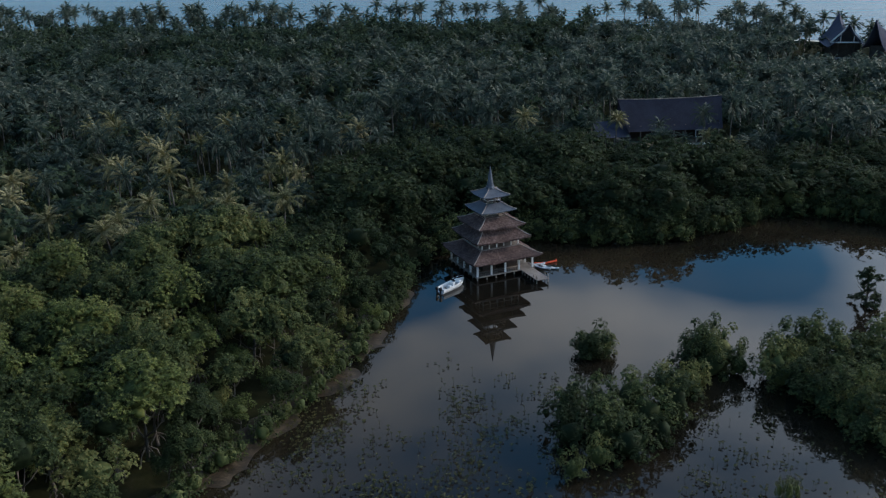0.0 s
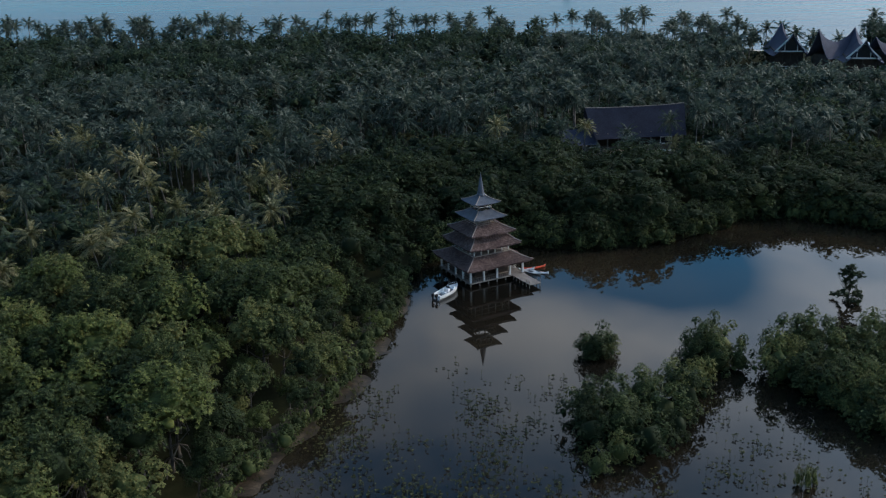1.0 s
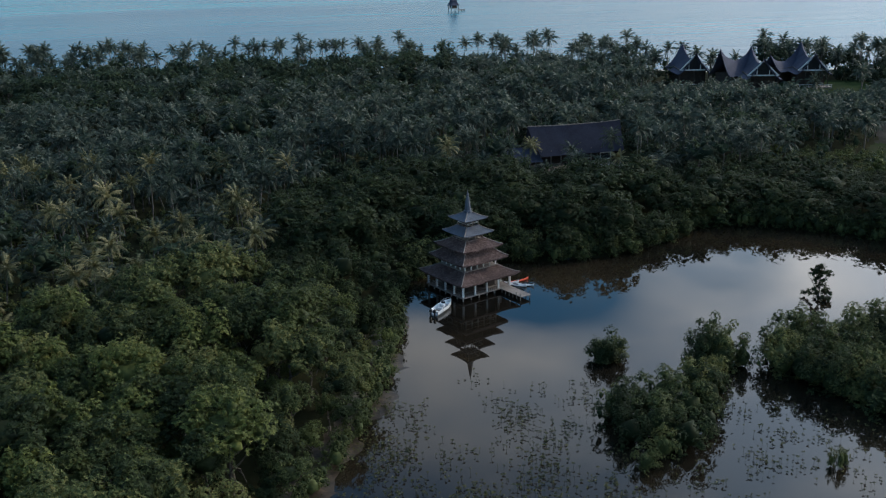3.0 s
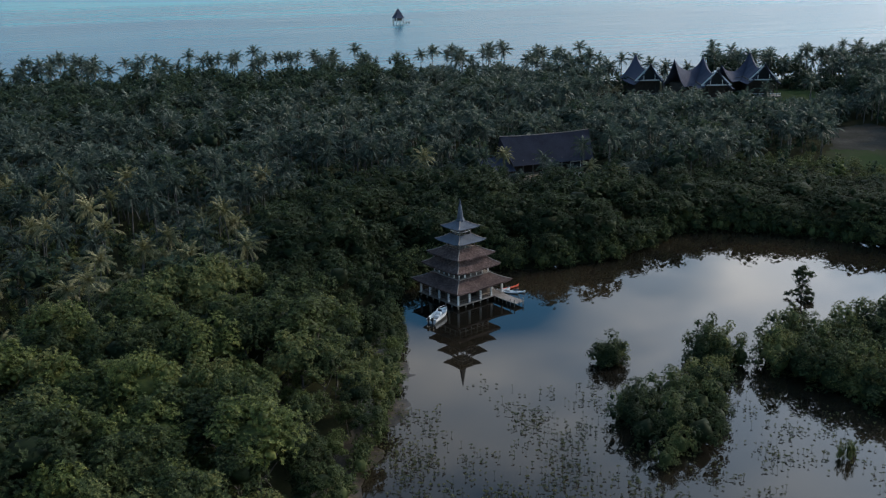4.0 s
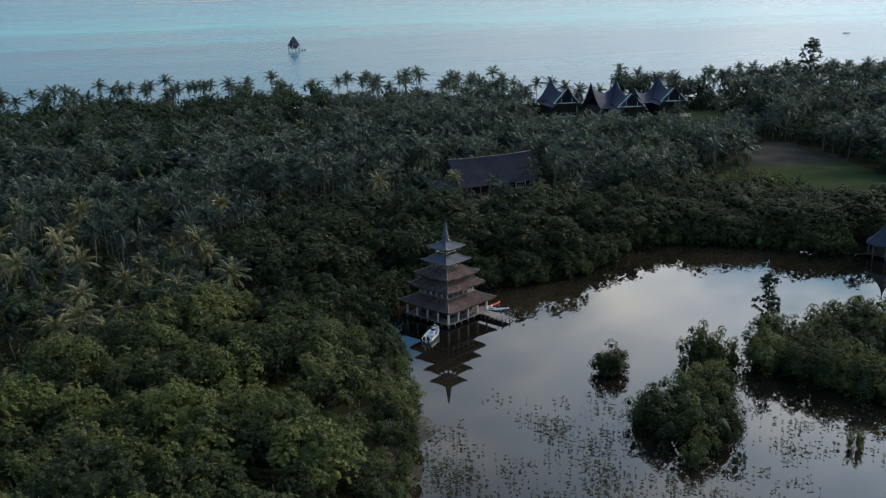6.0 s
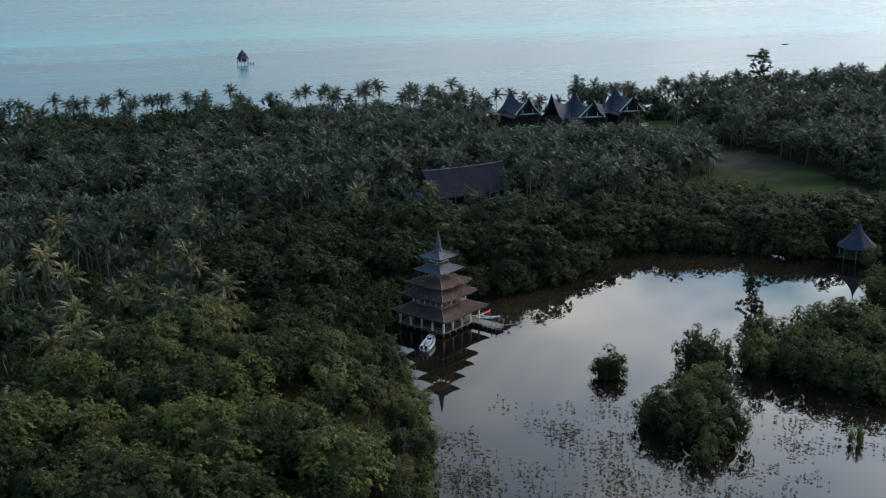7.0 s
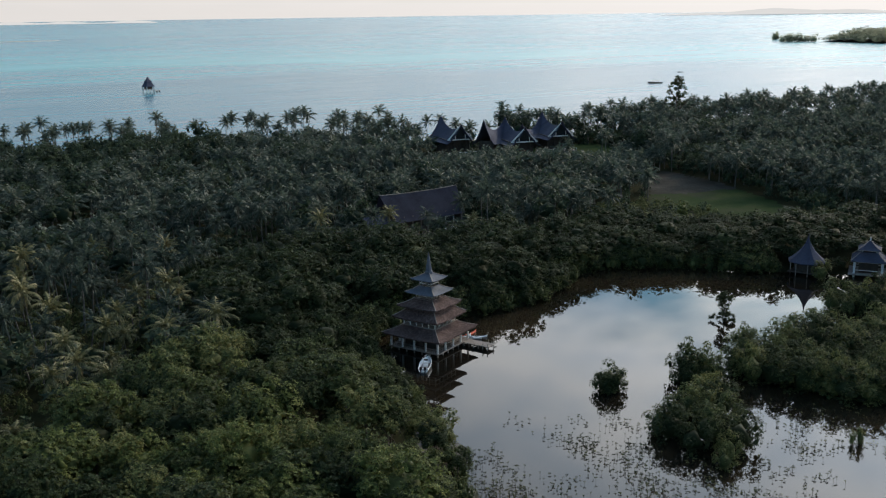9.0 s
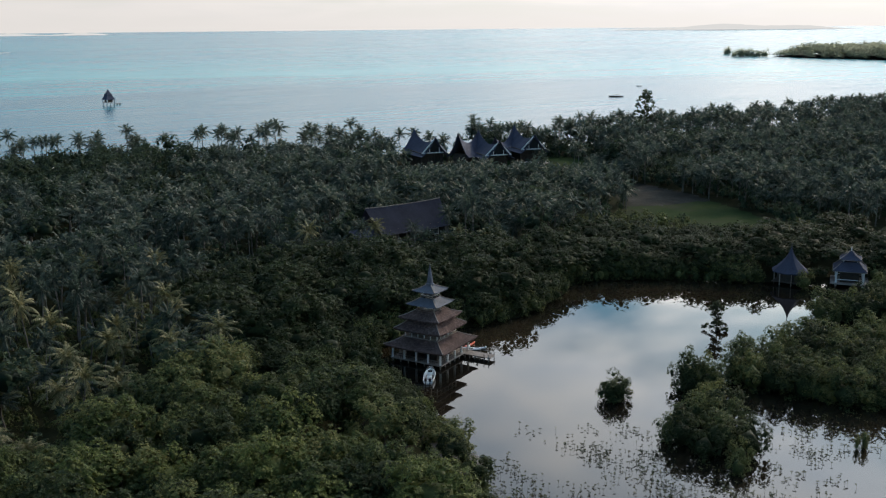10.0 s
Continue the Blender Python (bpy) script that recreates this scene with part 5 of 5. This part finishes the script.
def build_sea_hut():
    top = empty("sea_hut", pose(130.0, 862.0, 0, 0, 0, 15), "tall dark-roofed hut on white stilts in the sea", "hut")
    part("lower_roof", frustum(bmesh.new(), 4.1, 5.2, 2.0, 9.0, 0.3, 6, 0.4), MAT["slate"], top)
    part("upper_roof", frustum(bmesh.new(), 2.5, 8.9, 0.1, 13.3, 0.3, 6, 0.5), MAT["slate"], top)
    part("floor", box(bmesh.new(), -3.6, 3.6, -3.6, 3.6, 2.6, 2.9), MAT["wood"], top)
    part("wall", box(bmesh.new(), -2.4, 2.4, -2.4, 2.4, 2.9, 6.5), MAT["dark"], top)
    for sx in (-1, 1):
        for sy in (-1, 1):
            part("stilt", box(bmesh.new(), sx * 3.3 - 0.3, sx * 3.3 + 0.3, sy * 3.3 - 0.3, sy * 3.3 + 0.3, -2.5, 5.6), MAT["white"], top)
    part("walkway", box(bmesh.new(), 3.6, 11.0, -1.0, 1.0, 1.0, 1.3), MAT["wood"], top)
    for k in range(3):
        part("post", box(bmesh.new(), 5.0 + 2.6 * k, 5.25 + 2.6 * k, -0.9, 0.9, -2.5, 1.0), MAT["wood"], top)

def build_outrigger(x, y, turn, ln, label):
    top = empty("outrigger_boat", pose(x, y, -0.3, 0, 0, turn), label, "boat", "boats at sea")
    part("hull", hull_loft(bmesh.new(), ln, ln * 0.12, ln * 0.09, 9, 0.2, ln * 0.05, 0.4), MAT["dark"], top)
    part("canopy", box(bmesh.new(), -ln * 0.06, ln * 0.06, -ln * 0.25, ln * 0.15, ln * 0.19, ln * 0.205), MAT["wood"], top)
    bm = bmesh.new()
    for yy in (-0.25, 0.15):
        for sg in (-1, 1):
            beam(bm, (sg * ln * 0.055, yy * ln, 0.05 * ln), (sg * ln * 0.055, yy * ln, ln * 0.19), 0.12)
    part("canopy_frame", bm, MAT["wood"], top)
    for sg in (-1, 1):
        part("outrigger_float", tube(bmesh.new(), [(sg * ln * 0.28, -ln * 0.4, 0.3), (sg * ln * 0.28, ln * 0.3, 0.3), (sg * ln * 0.28, ln * 0.42, 0.6)], [0.12, 0.12, 0.06], 6), MAT["wood"], top)
    for yy in (-0.2, 0.2):
        part("outrigger_boom", beam(bmesh.new(), (-ln * 0.28, ln * yy, 0.35), (ln * 0.28, ln * yy, 0.35), 0.12), MAT["wood"], top)

build_pagoda()
build_motorboat()
build_kayaks()
build_hall()
build_villa((137.4, 394.0, 17.8), (132.8, 370.5, 15.6), None, "dark-roofed shore villa with peaked swept roof and white gable")
build_villa((157.3, 372.0, 17.8), (150.2, 347.5, 15.2), (139.0, 361.5, 18.6), "dark-roofed shore villa with pointed horns and white gable")
build_villa((182.3, 378.0, 18.2), (175.0, 354.5, 15.4), (163.5, 367.5, 14.5), "dark-roofed shore villa with tall peak and open veranda")
build_lagoon_huts()
build_sea_hut()
build_outrigger(515, 660, 60, 13.0, "dark outrigger boat anchored off the palms")
build_outrigger(640, 757, 80, 7.0, "small outrigger boat far out on calm water")

# ---- water plants ----
def build_water_plants():
    """Seedlings on thin stems, in loose clusters, with a tuft of leaves each."""
    vs, fs, count = [], [], 0
    for cx, cy, sx, sy, n in PLANT_SPOTS:
        knots = [(cx + sx * rng.standard_normal(), cy + sy * rng.standard_normal()) for _ in range(max(3, n // 12))]
        for _ in range(n):
            kx, ky = knots[int(rng.integers(len(knots)))]
            x, y = kx + 1.1 * rng.standard_normal(), ky + 1.6 * rng.standard_normal()
            if land(x, y)[0] > (1.5 if x < -12 else -0.6):
                continue
            h, s = rng.uniform(0.12, 0.7), rng.uniform(0.14, 0.30)
            top = np.array([x, y, h])
            for k in range(int(rng.integers(4, 7))):
                an = rng.uniform(0, 6.28)
                o = np.array([math.cos(an), math.sin(an), 0])
                sd = np.array([-math.sin(an), math.cos(an), 0]) * s * 0.36
                vs += [top, top + o * s * 0.55 + sd + np.array([0, 0, 0.07]), top + o * s - np.array([0, 0, 0.05]), top + o * s * 0.55 - sd + np.array([0, 0, 0.07])]
                fs += [(count, count + 1, count + 2), (count, count + 2, count + 3)]
                count += 4
            for an in (0.0, 2.1, 4.2):
                o = np.array([math.cos(an), math.sin(an), 0]) * 0.022
                q = np.array([-math.sin(an), math.cos(an), 0]) * 0.022
                vs += [top + o, top + q, np.array([x, y, -0.3]) + o]
                fs.append((count, count + 1, count + 2))
                count += 3
    me = array_mesh("water_plants", np.array(vs), np.array(fs), MAT["seedling"])
    tagged(new("water_plants", me), "scattered young mangrove seedlings rising from shallow water", "water plants", kind="stuff")

PLANT_SPOTS = [(-6, 112, 4, 5, 110), (-25, 108, 2.5, 6, 170), (-21, 119, 2.5, 5, 90), (-22, 106, 4, 8, 220), (-12, 98, 8, 6, 440), (-3, 94, 6, 6, 200), (-2, 108, 5, 6, 160), (1, 118, 4, 5, 90), (12, 92, 7, 4, 150), (26, 104, 4, 6, 120), (30, 94, 6, 6, 160)]
build_water_plants()

# ---- lone tree in the lagoon, tall tree on the shore, garden bush ----
def build_single(name, x, y, z, tall, tufts, leaves, size, label, category, seed, mat="leaf"):
    """A tree of separate leafy tufts: each is an offset east and north, a height and a radius."""
    r = np.random.default_rng(seed)
    top = empty(name, pose(x, y, z), label, category)
    vs, fs, c = [], [], 0
    for dx, dy, h, w in tufts:
        v, f = crown_arrays(r, w, w * 1.25, 5, leaves, size, 0.05)
        vs.append(v + np.array([dx, dy, h]))
        fs.append(f + c)
        c += len(v)
    crown = new("crown", array_mesh("crown", np.concatenate(vs), np.concatenate(fs), MAT[mat]))
    crown.parent = top
    trunk = new("trunk", trunk_mesh("trunk", tall * 0.92, 0.022 * tall, 0.04, 0.2, 5, seed, 5 if tall < 10 else 0))
    trunk.parent = top

airy = random.Random(8)
layers = [(airy.uniform(-1, 1) * w + 0.25, airy.uniform(-1, 1) * w, z + airy.uniform(-0.25, 0.25), airy.uniform(0.5, 0.85)) for z, w, n in ((6.0, 0.5, 3), (5.3, 1.3, 6), (4.6, 1.7, 7), (3.7, 1.2, 4), (2.9, 0.7, 2), (2.0, 1.5, 4), (1.2, 2.0, 6), (0.6, 2.2, 8)) for _ in range(n)]
build_single("lagoon_tree", 57.2, 147.2, -0.6, 7.0, layers, 90, 0.34, "slender lone tree standing in the lagoon", "tree", 21)
sprays = []
for k in range(130):
    u = airy.random()
    a, w = airy.uniform(0, 6.28), (0.9 + 4.0 * math.sin(math.pi * min(1.0, 0.12 + 0.80 * u))) * airy.random() ** 0.5
    sprays.append((w * math.cos(a) + 1.6 * (u - 0.5), w * math.sin(a), 9 + 20 * u, airy.uniform(0.55, 1.05)))
build_single("shore_tree", 260.5, 372.0, 1.0, 30.0, sprays, 60, 0.62, "tall airy casuarina tree above the palms", "tree", 22)
build_single("garden_bush", 114.6, 218.2, 0.6, 5.5, [(0, 0, 4.0, 2.5), (0.3, 0.2, 2.2, 2.8), (1.4, 0.6, 1.2, 2.2), (-1.5, 0.2, 1.0, 2.3), (0.2, -1.4, 0.8, 2.3)], 160, 0.45, "round yellow-green bush at the lawn's edge", "bush", 23, "leaf_yellow")

# ---- distance ----
def sea_level(x, y):
    r = math.hypot(x - 40, y - 110)
    return 40.0 * max(0.0, (r - 1500) / (FAR - 1500)) ** 2

def build_headland():
    rows = []
    outline = [(1447, 1225), (1425, 1120), (1430, 985), (1500, 880), (1700, 820), (1900, 900), (1900, 1100), (1700, 1220), (1550, 1270)]
    hx, hy = scatter(1400, 1950, 800, 1300, 16)
    ok = inside(hx, hy, outline)
    for x, y in zip(hx[ok], hy[ok]):
        t = rng.uniform(17, 25) * min(1, 0.4 + float(distance(x, y, outline)) / 70)
        rows.append((x, y, 0.0, t / 8 * 1.3, t / 8, rng.uniform(0, 6.28)))
    for x, y, t in [(1497 + rng.uniform(-4, 4), 1373 + rng.uniform(-4, 4), rng.uniform(11, 14)) for _ in range(6)] + [(1400 + 36 * u + rng.uniform(-5, 5), 1276 - 40 * u + rng.uniform(-5, 5), rng.uniform(10, 15)) for u in np.linspace(0, 1, 22)]:
        rows.append((x, y, -5.0, t / 8 * 1.1, (t + 5) / 8, rng.uniform(0, 6.28)))
    joined("headland_wood", rows, SHRUBS, MAT["hazed_leaf"], "low wooded headland across the bay")
    bm = bmesh.new()
    bm.faces.new([bm.verts.new((x, y, 0.9)) for x, y in outline])
    bmesh.ops.solidify(bm, geom=bm.faces[:], thickness=1.5)
    tagged(part("headland", bm, MAT["sand"], None), "sandy shore of the low headland", "ground", kind="structure")

def far_island(name, az0, az1, tall, dist, seed):
    r = random.Random(seed)
    n = 40
    verts, faces = [], []
    for k in range(n + 1):
        u = k / n
        az = radians(az0 + (az1 - az0) * u)
        h = tall * (math.sin(math.pi * u) ** 0.5) * (0.55 + 0.3 * math.sin(5 * u + seed) + 0.15 * math.sin(17 * u) + r.uniform(-0.04, 0.04))
        for d, z in ((0, -6), (20, max(0.4, h)), (160, -6)):
            x, y = 40 + (dist + d) * math.sin(az), 110 + (dist + d) * math.cos(az)
            verts.append((x, y, sea_level(x, y) + z))
    for k in range(n):
        for j in range(2):
            a = 3 * k + j
            faces.append((a, a + 3, a + 4, a + 1))
    tagged(mesh_object(name, verts, faces, MAT["hills"], smooth=True), "distant island hills with haze painted as a pale glow", "island", kind="structure")

build_headland()
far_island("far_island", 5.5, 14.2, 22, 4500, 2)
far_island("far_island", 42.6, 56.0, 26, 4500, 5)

def build_sandbar():
    verts, faces = [], []
    for k in range(21):
        u = k / 20
        x, y = 150 + 245 * u, 2700 - 20 * u
        w = 30 * math.sin(math.pi * u) ** 0.6 + 1
        z = sea_level(x, y)
        verts += [(x, y - w, z - 0.3), (x, y, z + 1.2), (x, y + w, z - 0.3)]
    for k in range(20):
        for j in range(2):
            a = 3 * k + j
            faces.append((a, a + 3, a + 4, a + 1))
    tagged(mesh_object("sandbar", verts, faces, MAT["sand"], smooth=True), "pale sandbar just above the sea", "sandbar", kind="structure")

build_sandbar()
